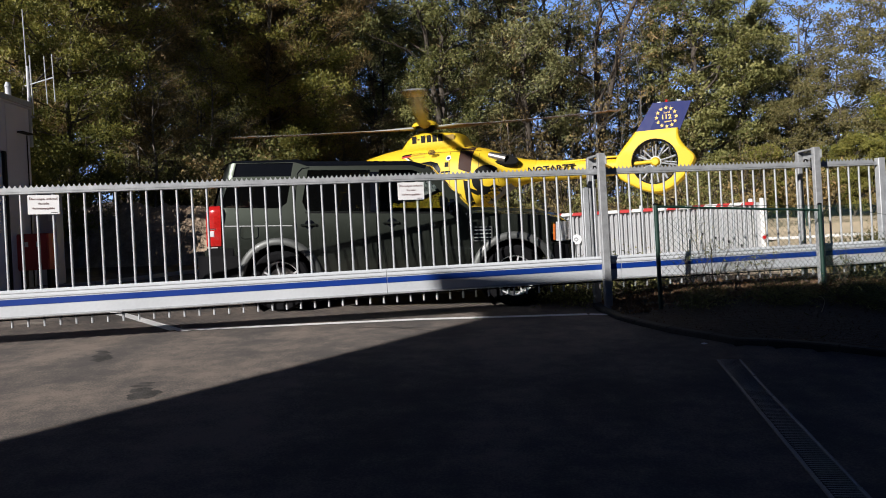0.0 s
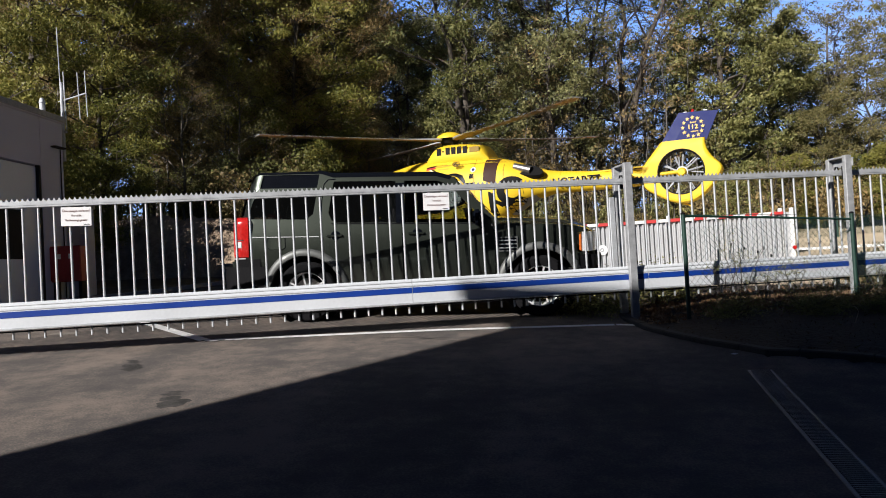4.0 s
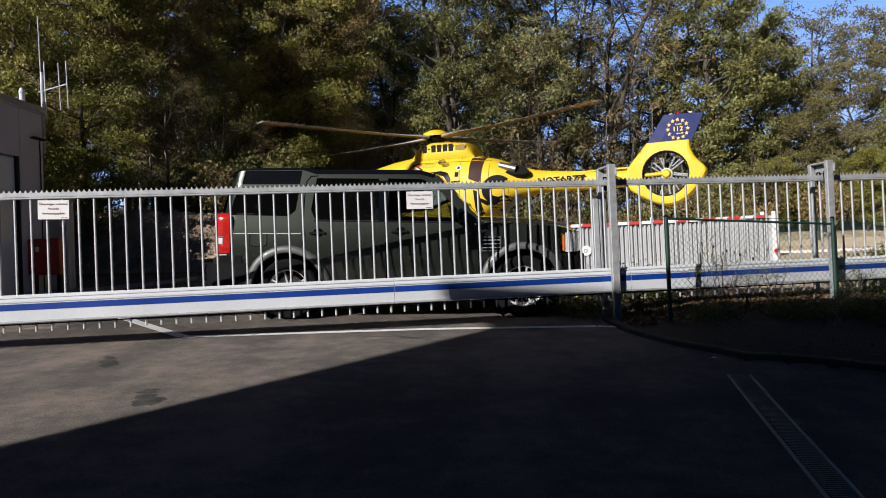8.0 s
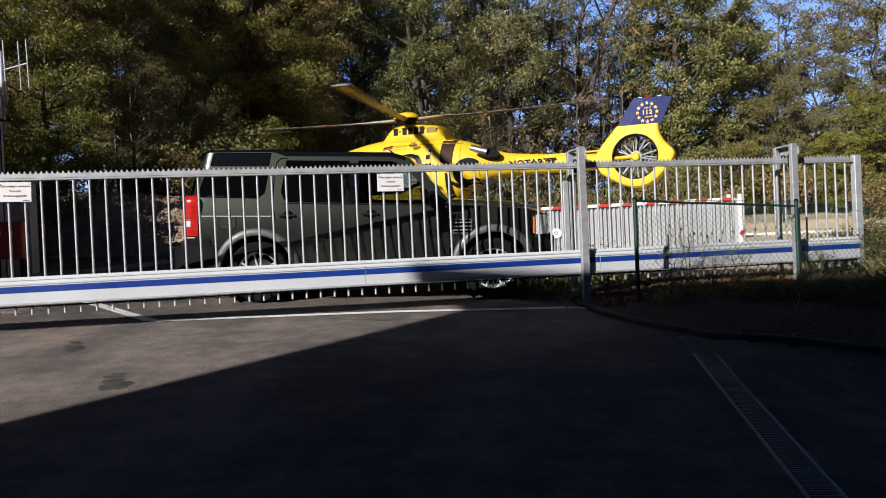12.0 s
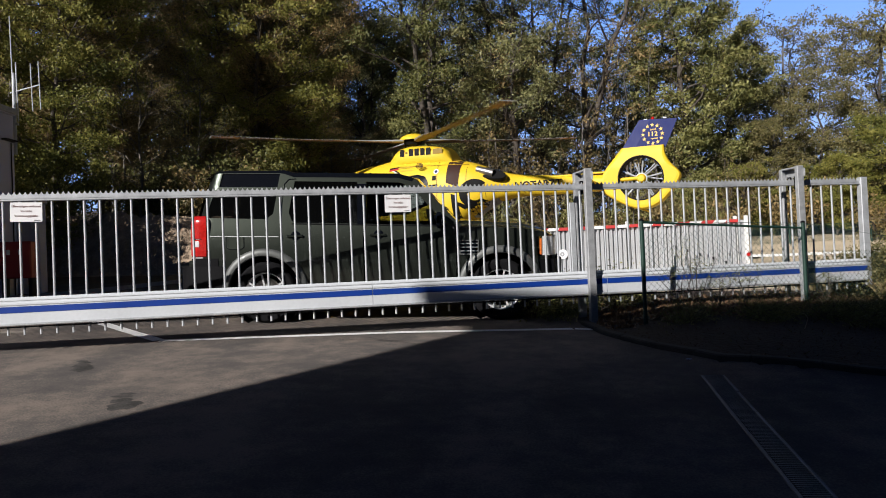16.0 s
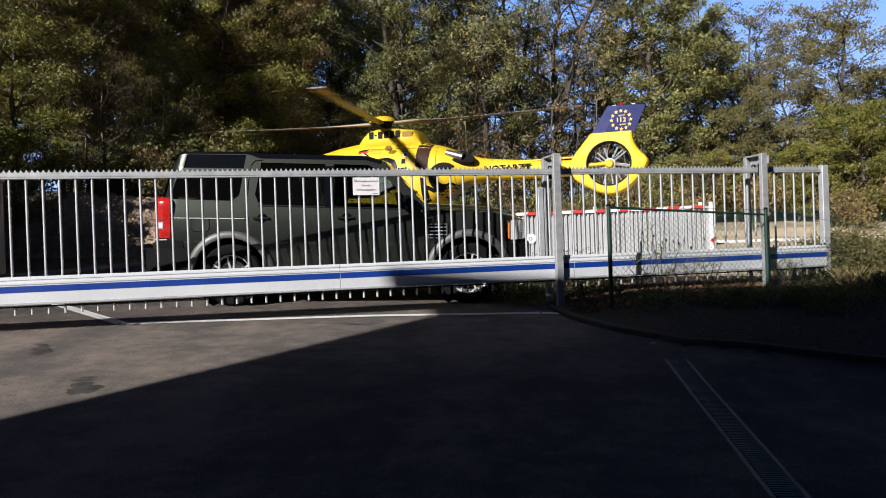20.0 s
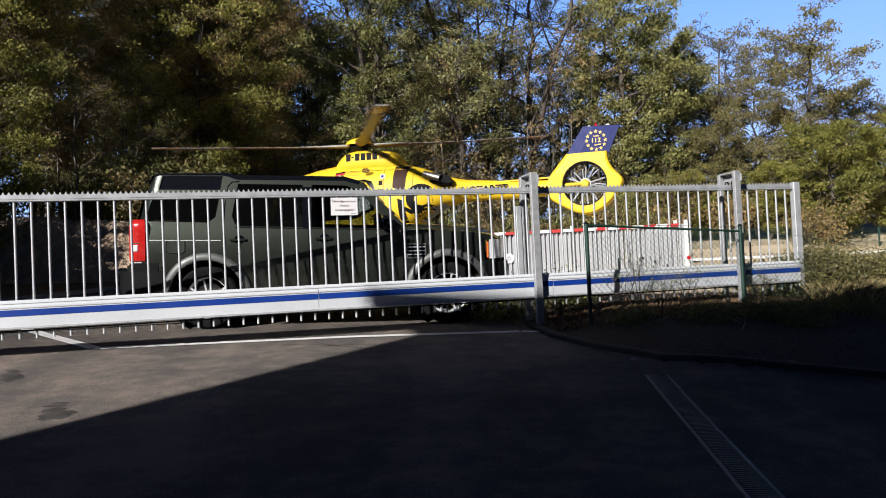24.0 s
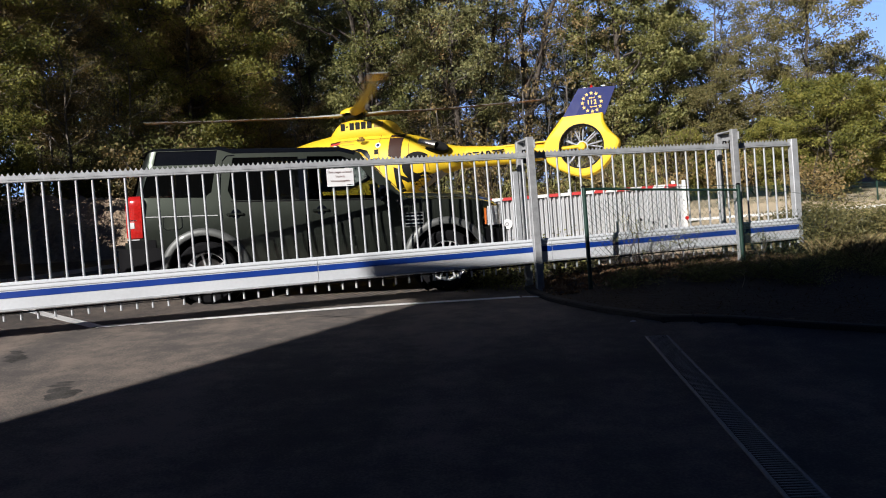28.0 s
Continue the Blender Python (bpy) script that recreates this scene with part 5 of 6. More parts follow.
def car():
    fx = Vector((1, -0.026, 0.085 * -0.026 - 0.025)).normalized()
    nz = Vector((0.025, -0.085, 1)).normalized()
    fy = nz.cross(fx)
    o = Vector((-0.53, 9.83, 0))
    o.z = ground_z(o.x, o.y) + 0.005
    m = Matrix((fx, fy, nz)).transposed().to_4x4()
    m.translation = o
    c = thing("off_road_car", "dark green boxy off-road estate car parked close behind the gate", "car", m)
    ra, fa = -1.4425, 1.4425
    R = 0.455
    quarter = [(-2.36, 0.50), (-2.36, 0.78), (-2.26, 0.80), (-2.245, 1.255), (-1.245, 1.225), (-1.225, 1.0)] + arc(ra, 0.385, R, 62, 180) + [(-2.32, 0.40)]
    rdoor = [(-1.231, 1.225), (-0.231, 1.19), (-0.231, 0.34), (-0.98, 0.34)] + arc(ra, 0.385, R, 0, 58)[1:] + [(-1.211, 1.0)]
    fdoor = [(-0.217, 1.19), (0.86, 1.155), (0.90, 1.02), (0.90, 0.34), (-0.217, 0.34)]
    fender = [(0.873, 1.155), (1.0, 1.15), (1.7, 1.12), (1.98, 1.07), (2.0, 1.03), (1.90, 1.01), (1.90, 0.78), (2.10, 0.74), (2.14, 0.5)] + arc(fa, 0.385, R, 0, 180) + [(0.913, 0.385), (0.913, 1.02)]
    for s in (-1, 1):
        def skin(u, v, w, s=s):
            y = side_y(v) - w
            if u > 1.55:
                y -= 0.10 * ((u - 1.55) / 0.62) ** 2
            if u < -2.25:
                y -= 0.05 * ((-2.25 - u) / 0.22) ** 2
            return (u, s * y, v)
        for nm, poly in (("rear_wing", quarter), ("rear_door", rdoor), ("front_door", fdoor), ("front_wing", fender)):
            p = part(nm, cut_sheet(poly, skin, 0.05), M_CAR, c, smooth=True)
            if "door" in nm:
                x = -1.06 if nm == "rear_door" else -0.05
                hb = box(0.20, 0.028, 0.030, (x, s * 0.958, 1.065), 0.008)
                part("door_handle", hb, M_CAR, p, "body-coloured pull handle")
                part("handle_recess", ring_profile([(0, -0.004), (0.055, -0.004), (0.06, 0.0)], 18), M_CARBLACK, p, m=pose(x + 0.01, s * 0.943, 1.065))
        part("sill", box(1.9, 0.06, 0.16, (0.0, s * 0.915, 0.30), 0.015), M_PLASTIC, c)
        for nm, cx in (("rear_arch_flare", ra), ("front_arch_flare", fa)):
            part(nm, flare(cx, s), M_ARCH, c, smooth=True)
            part("wheel_housing", ring_profile([(0.455, s * 0.90), (0.455, s * 0.55), (0.0, s * 0.55)], 28), M_DARK, c, m=pose(cx, 0, 0.385))
        # glasshouse frame with its openings
        outer = [(-2.245, 1.255), (-2.13, 1.77), (-2.09, 1.84), (-2.00, 1.868), (-1.22, 1.862), (-1.10, 1.83), (0.20, 1.80), (0.42, 1.735), (0.98, 1.155), (0.86, 1.155), (-0.225, 1.19), (-1.24, 1.225)]
        wq = [(-2.12, 1.30), (-1.42, 1.275), (-1.33, 1.34), (-1.28, 1.62), (-2.05, 1.635), (-2.14, 1.36)]
        wa = [(-2.00, 1.675), (-1.28, 1.665), (-1.25, 1.83), (-1.96, 1.84)]
        wr = [(-1.10, 1.255), (-1.06, 1.225), (-0.30, 1.205), (-0.30, 1.715), (-1.07, 1.735), (-1.14, 1.35)]
        wf = [(-0.19, 1.20), (0.80, 1.17), (0.36, 1.645), (0.22, 1.70), (-0.19, 1.715)]
        part("glasshouse_frame", cut_sheet(outer, lambda u, v, w, s=s: (u, s * (side_y(v) - w - pillar_round(u, v)), v), 0.04, (wq, wa, wr, wf), 0.05), M_CAR, c, smooth=True)
        for nm, poly, mt in (("quarter_window", wq, M_GLASSDARK), ("roof_window", wa, M_CARBLACK), ("rear_door_window", wr, M_GLASSDARK), ("front_door_window", wf, M_GLASS)):
            g = part(nm, sheet(poly, (), 0.004, lambda u, v, w, s=s: (u, s * (side_y(v) - 0.012 - w), v)), mt, c, smooth=False)
            g.visible_shadow = nm == "roof_window"
        for xa, xb in ((-0.30, -0.19),):
            part("pillar_trim", sheet([(xa, 1.2), (xb, 1.2), (xb, 1.69), (xa, 1.69)], (), 0.004, lambda u, v, w, s=s: (u, s * (side_y(v) + 0.003 - w), v)), M_CARBLACK, c)
        part("roof_band", sheet([(-2.06, 1.845), (-1.99, 1.872), (-1.24, 1.866), (-1.27, 1.838), (-1.97, 1.845)], (), 0.004, lambda u, v, w, s=s: (u, s * (side_y(v) + 0.003 - w), v)), M_CARBLACK, c)
        part("roof_gutter", sheet([(-1.27, 1.874), (-1.20, 1.872), (-1.10, 1.842), (0.20, 1.812), (0.40, 1.752), (0.37, 1.712), (0.20, 1.760), (-1.08, 1.786), (-1.20, 1.828), (-1.27, 1.842)], (), 0.006, lambda u, v, w, s=s: (u, s * (side_y(v) + 0.004 - w), v)), M_CARBLACK, c)
        seam = [(-1.208, 1.02), (-1.236, 1.225), (-1.222, 1.50), (-1.195, 1.70), (-1.14, 1.758), (-1.05, 1.763)]
        bm = None
        for (xa, za), (xb, zb) in zip(seam, seam[1:]):
            bm = tube((xa, s * (side_y(za) + 0.001), za), (xb, s * (side_y(zb) + 0.001), zb), 0.006, 6, bm=bm)
        part("door_seam", bm, M_CARBLACK, c)
        for xs in (-0.224, 0.893):
            part("door_seam", tube((xs, s * (side_y(1.15) + 0.001), 1.15), (xs, s * (side_y(0.42) + 0.001), 0.42), 0.006, 6), M_CARBLACK, c)
        part("window_seal", tube((-1.10, s * (side_y(1.215) + 0.002), 1.215), (0.80, s * (side_y(1.165) + 0.002), 1.160), 0.008, 6), M_PLASTIC, c)
        # Silver bar drawn for the highlight along the body's crease.
        part("crease_highlight", tube((-2.13, s * 0.944, 1.075), (-1.26, s * 0.946, 1.06), 0.006, 6), M_ALLOY, c)
        # lamps
        lamp = []
        for z, g in ((0.825, 0.90), (0.835, 0.97), (0.86, 1.0), (1.20, 1.0), (1.26, 0.975), (1.30, 0.90), (1.325, 0.74)):
            lean = -0.03 * (z - 0.83)
            lamp.append([(-2.24 + (x + 2.24) * g - lean, s * (0.76 + (y - 0.76) * g), z) for x, y in ((-2.34, 0.76), (-2.355, 0.87), (-2.33, 0.945), (-2.285, 0.970), (-2.20, 0.975), (-2.14, 0.972), (-2.13, 0.93), (-2.20, 0.76))])
        tl = part("tail_lamp", loft(lamp), M_REDLENS, c, "tall red tail lamp", smooth=True)
        part("reverse_lens", box(0.075, 0.012, 0.075, (-2.255, s * 0.974, 0.985), 0.006), M_CLEARLENS, tl)
        part("lamp_rib", box(0.085, 0.010, 0.012, (-2.235, s * 0.975, 1.045), 0.003), M_CHROME, tl)
        part("headlamp", loft([[(x, s * y, z) for x, y in ((2.17, 0.55), (2.16, 0.70), (2.12, 0.82), (2.06, 0.885), (1.96, 0.912), (1.96, 0.85), (2.08, 0.55))] for z in (0.785, 0.80, 1.0, 1.02)]), M_CLEARLENS, c, "clear headlamp", smooth=True)
        part("indicator", box(0.026, 0.022, 0.20, (1.938, s * 0.918, 0.895), 0.006, rot=Matrix.Rotation(s * radians(-14), 4, "Z")), M_AMBER, c, "amber side indicator")
        # wing vent
        v = part("wing_vent", box(0.235, 0.012, 0.18, (1.06, s * 0.957, 0.90), 0.01), M_CARBLACK, c, "black side vent")
        vent = sheet([(0.94, 0.81), (1.18, 0.81), (1.18, 0.99), (0.94, 0.99)], [[(0.955, 0.825), (1.165, 0.825), (1.165, 0.975), (0.955, 0.975)]], 0.012, lambda u, w, d, s=s: (u, s * (0.962 + d), w))
        part("vent_frame", vent, M_ARCH, v, "dark metal vent frame")
        if s < 0:
            for k in range(3):
                part("vent_bar", box(0.21, 0.014, 0.014, (1.06, s * 0.968, 0.855 + 0.045 * k), 0.004), M_GALVD, v, "silver vent bar")
        # door mirror
        mi = part("door_mirror", box(0.11, 0.20, 0.19, (0.70, s * 1.05, 1.24), 0.03, seg=3), M_CARBLACK, c, smooth=True)
        part("mirror_foot", box(0.06, 0.09, 0.05, (0.72, s * 0.95, 1.17), 0.01), M_PLASTIC, mi)
        for nm, x in (("rear_wheel", ra), ("front_wheel", fa)):
            wheel(nm, c, x, s * 0.815, s)
    octo = ((-1, -0.7), (-0.7, -1), (0.7, -1), (1, -0.7), (1, 0.7), (0.7, 1), (-0.7, 1), (-1, 0.7))
    for nm, r, lift, mt in (("flap_gap", 0.083, 0.003, M_CARBLACK), ("fuel_flap", 0.077, 0.006, M_CAR)):
        part(nm, sheet([(-1.79 + r * dx * 1.35, 0.995 + r * dz) for dx, dz in octo], (), 0.004, lambda u, v, w, e=lift: (u, -(side_y(v) + e - w), v)), mt, c)
    # roof, ends, floor
    def across(pts, yo=0.0, n=9):
        return [[(x, (2 * i / (n - 1) - 1) * (side_y(z) - yo), z + 0.03 * (1 - (2 * i / (n - 1) - 1) ** 2)) for i in range(n)] for x, z in pts]
    part("rear_roof", loft(across([(-2.16, 1.76), (-2.10, 1.83), (-2.00, 1.865), (-1.6, 1.869), (-1.20, 1.86)]), closed=False), M_CARBLACK, c, "black glass rear roof", smooth=True)
    part("front_roof", loft(across([(-1.21, 1.86), (-1.10, 1.828), (-0.4, 1.815), (0.20, 1.80), (0.44, 1.73)]), closed=False), M_CARBLACK, c, smooth=True)
    part("windscreen", loft(across([(0.44, 1.73), (0.97, 1.16)], 0.03), closed=False), M_GLASS, c, smooth=True).visible_shadow = False
    part("rear_window", loft(across([(-2.16, 1.74), (-2.285, 1.28)], 0.10), closed=False), M_GLASSDARK, c, smooth=True)
    part("tailgate", loft([[(x, y, z) for y in (-0.88, -0.5, 0, 0.5, 0.88)] for x, z in ((-2.285, 1.28), (-2.31, 1.22), (-2.34, 0.8), (-2.34, 0.55))], closed=False), M_CAR, c)
    part("bonnet", loft([[(x, y * (1 - 0.06 * (x > 2.0)), z + 0.03 * (1 - (y / 0.9) ** 4) + (0.02 if abs(y) < 0.5 else 0)) for y in (-0.93, -0.88, -0.7, -0.5, -0.45, 0, 0.45, 0.5, 0.7, 0.88, 0.93)]
                         for x, z in ((0.93, 1.16), (1.3, 1.145), (1.75, 1.115), (2.03, 1.055), (2.12, 1.0))], closed=False), M_CAR, c, smooth=True)
    part("front_panel", box(0.06, 1.5, 0.62, (2.11, 0, 0.72), 0.02), M_CAR, c)
    gr = part("grille", box(0.03, 1.0, 0.16, (2.155, 0, 0.91), 0.01), M_CARBLACK, c)
    for k in range(3):
        part("grille_bar", box(0.02, 0.95, 0.016, (2.172, 0, 0.86 + 0.05 * k), 0.004), M_ALLOY, gr)
    part("front_bumper", loft([[(x, y, z) for y, x in ((-0.93, 1.93), (-0.90, 2.10), (-0.7, 2.22), (0, 2.27), (0.7, 2.22), (0.90, 2.10), (0.93, 1.93))] for z in (0.36, 0.45, 0.62, 0.74)], closed=False), M_PLASTIC, c, smooth=True)
    part("rear_bumper", loft([[(x, y, z) for y, x in ((-0.965, -1.93), (-0.965, -2.36), (-0.88, -2.47), (0, -2.51), (0.88, -2.47), (0.965, -2.36), (0.965, -1.93))] for z in (0.42, 0.50, 0.67, 0.71)], closed=False), M_PLASTIC, c, "dark plastic rear bumper", smooth=True)
    part("bumper_corner", loft([[(x, y, z) for y, x in ((-0.962, -2.0), (-0.962, -2.30), (-0.90, -2.345), (0, -2.36), (0.90, -2.345), (0.962, -2.30), (0.962, -2.0))] for z in (0.70, 0.76, 0.805)], closed=False), M_PLASTIC, c, smooth=True)
    for s in (-1, 1):
        part("lamp_trim", box(0.14, 0.012, 0.014, (-2.25, s * 0.966, 0.815), 0.003), M_ALLOY, c)
    part("bumper_top", box(0.16, 1.8, 0.02, (-2.41, 0, 0.70)), M_PLASTIC, c)
    part("floor", box(4.3, 1.3, 0.16, (-0.1, 0, 0.48), 0.02), M_DARK, c)
    part("underbody", box(1.9, 1.75, 0.14, (0, 0, 0.42), 0.02), M_DARK, c)
    part("engine_block", box(0.9, 1.0, 0.5, (1.5, 0, 0.75), 0.05), M_DARK, c)
    part("dashboard", box(0.35, 1.6, 0.28, (0.78, 0, 0.98), 0.06, seg=3), M_SEAT, c)
    part("load_cover", box(0.75, 1.5, 0.03, (-1.95, 0, 1.10)), M_SEAT, c)
    for x in (-0.05, -0.95):
        for y in (-0.4, 0.4):
            st = part("seat", box(0.5, 0.5, 0.2, (x, y, 0.72), 0.06, seg=3), M_SEAT, c, smooth=True)
            part("backrest", box(0.16, 0.48, 0.62, (x - 0.26, y, 1.05), 0.06, rot=Matrix.Rotation(radians(-12), 4, "Y"), seg=3), M_SEAT, st, smooth=True)
            part("headrest", box(0.10, 0.27, 0.18, (x - 0.35, y, 1.45), 0.04, seg=3), M_SEAT, st, smooth=True)
    part("steering_wheel", ring_profile([(0.18 + 0.015 * math.cos(a), 0.015 * math.sin(a)) for a in [i * 0.785 for i in range(9)]], 28, "x"), M_SEAT, c, m=pose(0.45, 0.4, 1.08, 0, -25, 0))
    return c


def cut_sheet(outer, skin, thick, holes=(), step=0.11):
    """A plate laid on the body's skin: cut into strips so that it follows the curve."""
    bm = bmesh.new()
    edges = []
    for loop in (outer, *holes):
        vs = [bm.verts.new((u, v, 0)) for u, v in loop]
        edges += [bm.edges.new((vs[i], vs[(i + 1) % len(vs)])) for i in range(len(vs))]
    bmesh.ops.triangle_fill(bm, use_beauty=True, edges=edges)
    us, zs = [p[0] for p in outer], [p[1] for p in outer]
    for lo, hi, ax in ((min(us), max(us), 0), (min(zs), max(zs), 1)):
        k = int((hi - lo) / step)
        for i in range(1, k + 1):
            co, no = Vector((0, 0, 0)), Vector((0, 0, 0))
            co[ax], no[ax] = lo + (hi - lo) * i / (k + 1), 1
            bmesh.ops.bisect_plane(bm, geom=bm.verts[:] + bm.edges[:] + bm.faces[:], plane_co=co, plane_no=no)
    r = bmesh.ops.extrude_face_region(bm, geom=bm.faces[:])
    for v in r["geom"]:
        if isinstance(v, bmesh.types.BMVert):
            v.co.z = thick
    for v in bm.verts:
        v.co = skin(*v.co)
    bmesh.ops.recalc_face_normals(bm, faces=bm.faces[:])
    return bm


car()


# ---- rescue helicopter ----
HELI = Matrix.Translation((-0.21, 18.9, 1.41)) @ Matrix.Rotation(radians(155.4), 4, "Z")
ROTOR_AT = pose(0, 0, 3.32) @ Matrix.Rotation(radians(2.8), 4, Vector((-0.909, -0.416, 0))) @ pose(0, 0, 0, 0, 1.0, 0)
ROTOR_ZERO = 115.2
TAIL_AT = pose(-5.77, 0, 1.86)


def section(x, zt, zb, w, n=28, k=2.6):
    """A rounded cross-section of the hull."""
    pts = []
    for i in range(n):
        a = 2 * math.pi * i / n
        c, s = math.cos(a), math.sin(a)
        y = w * math.copysign(abs(c) ** (2 / k), c)
        z = (zt + zb) / 2 + (zt - zb) / 2 * math.copysign(abs(s) ** (2 / k), s)
        pts.append((x, y, z))
    return pts


HULL = [(3.05, 1.12, 0.98, 0.10), (2.92, 1.42, 0.80, 0.36), (2.62, 1.84, 0.66, 0.56), (2.28, 2.26, 0.58, 0.68), (1.98, 2.53, 0.54, 0.74), (1.6, 2.66, 0.53, 0.77), (1.1, 2.76, 0.52, 0.78), (0.6, 2.82, 0.5, 0.79), (0.0, 2.82, 0.5, 0.79),
        (-0.6, 2.80, 0.51, 0.79), (-1.05, 2.75, 0.62, 0.78), (-1.35, 2.69, 0.92, 0.76), (-1.7, 2.60, 1.21, 0.71), (-2.05, 2.46, 1.44, 0.62), (-2.4, 2.32, 1.58, 0.48), (-2.7, 2.23, 1.64, 0.35), (-3.0, 2.18, 1.67, 0.27)]


def hull_y(x, z):
    """The hull's half width at x, z, on which marks lie."""
    for a, b in zip(HULL, HULL[1:]):
        if b[0] <= x <= a[0]:
            f = (a[0] - x) / (a[0] - b[0])
            zt, zb, w = (a[i] + (b[i] - a[i]) * f for i in (1, 2, 3))
            q = min(0.999, abs((z - (zt + zb) / 2) / ((zt - zb) / 2)))
            return w * (1 - q ** 2.6) ** (1 / 2.6)
    return 0.25


def mark(name, poly, material, parent, label="", holes=(), lift=0.006, step=0.12):
    """A painted panel or mark that lies on the hull's flank towards the yard (+y side of the hull)."""
    poly = [(u - 0.33, 0.09 + (v - 0.09) * 0.963) for u, v in poly]
    return part(name, cut_sheet(poly, lambda u, v, w: (u, hull_y(u, v) + lift - w, v), 0.004, holes, step), material, parent, label, smooth=True)


M_PRINT = mat("faded_print", (0.60, 0.42, 0.02), 0.6, bump=0)


def helicopter():
    h = thing("rescue_helicopter", "yellow twin-engined rescue helicopter on its pad with turning rotor", "helicopter", HELI)
    body = loft([section(*s) for s in HULL])
    body.normal_update()
    for f in body.faces:
        x = f.calc_center_median().x
        f.material_index = 1 if f.normal.z < -0.82 and -2.5 < x < -0.7 else 0
    part("fuselage", finish(body, "fuselage", [M_YELLOW, M_GALVD], True), None, h)
    boom = [(-2.95, 2.19, 1.66, 0.28), (-3.6, 2.12, 1.64, 0.235), (-4.4, 2.05, 1.63, 0.20), (-5.1, 2.01, 1.64, 0.17)]
    part("tail_boom", loft([section(*s, n=20, k=2.3) for s in boom]), M_YELLOW, h, smooth=True)
    cowl = [(0.56, 2.76, 2.55, 0.36), (0.46, 2.88, 2.55, 0.43), (0.33, 3.02, 2.55, 0.49), (0.18, 3.12, 2.55, 0.52), (-0.05, 3.155, 2.55, 0.53), (-0.50, 3.13, 2.55, 0.53), (-1.02, 3.05, 2.55, 0.51), (-1.10, 2.96, 2.5, 0.47), (-1.24, 2.72, 2.5, 0.42)]
    part("engine_cowling", loft([section(*s, k=3.2) for s in cowl]), M_YELLOW, h, smooth=True)
    # registration and small print as bars
    reg = [(0.08, 0.12), (-0.04, 0.06), (-0.17, 0.12), (-0.33, 0.12), (-0.49, 0.12), (-0.65, 0.12)]
    for x, w in reg:
        part("registration_bar", box(w, 0.006, 0.18 if w > 0.1 else 0.03, (x, 0.531, 2.95 + 0.02 * x), 0.001), M_INK, h)
    for x, z, w in ((0.3, 2.64, 0.4), (0.25, 2.56, 0.32)):
        mark("small_print", [(x - w / 2, z), (x + w / 2, z), (x + w / 2, z + 0.03), (x - w / 2, z + 0.03)], M_PRINT, h)
    mark("flag_mark", [(0.48, 2.665), (0.74, 2.635), (0.74, 2.675), (0.48, 2.705)], M_INK, h)
    mark("flag_mark", [(0.48, 2.615), (0.74, 2.585), (0.74, 2.635), (0.48, 2.665)], M_BARRED, h)
    mark("nose_stripe", [(0.40, 2.50), (0.46, 2.50), (0.60, 2.60), (0.54, 2.60)], M_INK, h)
    mark("nose_stripe", [(0.47, 2.50), (0.53, 2.50), (0.67, 2.60), (0.61, 2.60)], M_WHITE, h)
    part("cowl_panel", box(0.26, 0.004, 0.13, (-0.90, 0.520, 2.92), 0.002), mat("brown_mesh", (0.30, 0.20, 0.03), 0.7), h, "brown mesh panel")
    part("intake_grille", finish_grille(), None, h, m=pose(-0.50, 0.262, -0.10))
    mark("side_window", [(-0.87, 2.78), (-0.86, 2.15), (-1.17, 2.02), (-1.22, 2.72)], M_WINDOWBROWN, h, "dark brown door panel", step=0.1)
    mark("side_badge", [(-0.58 + 0.07 * math.cos(i * 0.524), 2.47 + 0.07 * math.sin(i * 0.524)) for i in range(12)], M_WHITE, h)
    mark("badge_mark", [(-0.58 + 0.04 * math.cos(i * 0.785), 2.47 + 0.04 * math.sin(i * 0.785)) for i in range(8)], M_FINBLUE, h, lift=0.010)
    for x, z, w, t in ((-0.54, 2.24, 0.05, 0.12), (-0.52, 2.09, 0.12, 0.04), (0.05, 2.3, 0.03, 0.05), (-0.07, 2.3, 0.05, 0.07)):
        mark("service_mark", [(x - w, z), (x + w, z), (x + w, z + t), (x - w, z + t)], M_INK, h)
    # large black shapes of the livery
    seam = mat("seam_brown", (0.26, 0.17, 0.01), 0.6, bump=0)
    o1 = [(-1.56 + 0.37 * math.cos(radians(a)), 1.83 + 0.37 * math.sin(radians(a))) for a in range(215, 505, 14)]
    o2 = [(-1.56 + 0.175 * math.cos(radians(a)), 1.83 + 0.175 * math.sin(radians(a))) for a in range(504, 214, -14)]
    mark("livery_arc", o1 + o2, M_INK, h, "black ring shape", step=0.1)
    mark("livery_bar", [(-0.98, 1.86), (-1.12, 1.80), (-1.20, 1.10), (-1.02, 1.04)], M_INK, h, "black slanted bar", step=0.1)
    mark("livery_bar", [(-1.02, 1.70), (-1.12, 1.56), (-1.50, 1.30), (-1.52, 1.46)], M_INK, h, "black slanted bar", step=0.1)
    mark("livery_bar", [(-0.72, 1.62), (-0.90, 1.50), (-0.98, 1.0), (-0.80, 0.96)], M_INK, h, "black slanted bar", step=0.1)
    mark("livery_bar", [(-0.30, 1.5), (-0.52, 1.52), (-0.62, 0.9), (-0.40, 0.9)], M_INK, h, "black slanted bar", step=0.1)
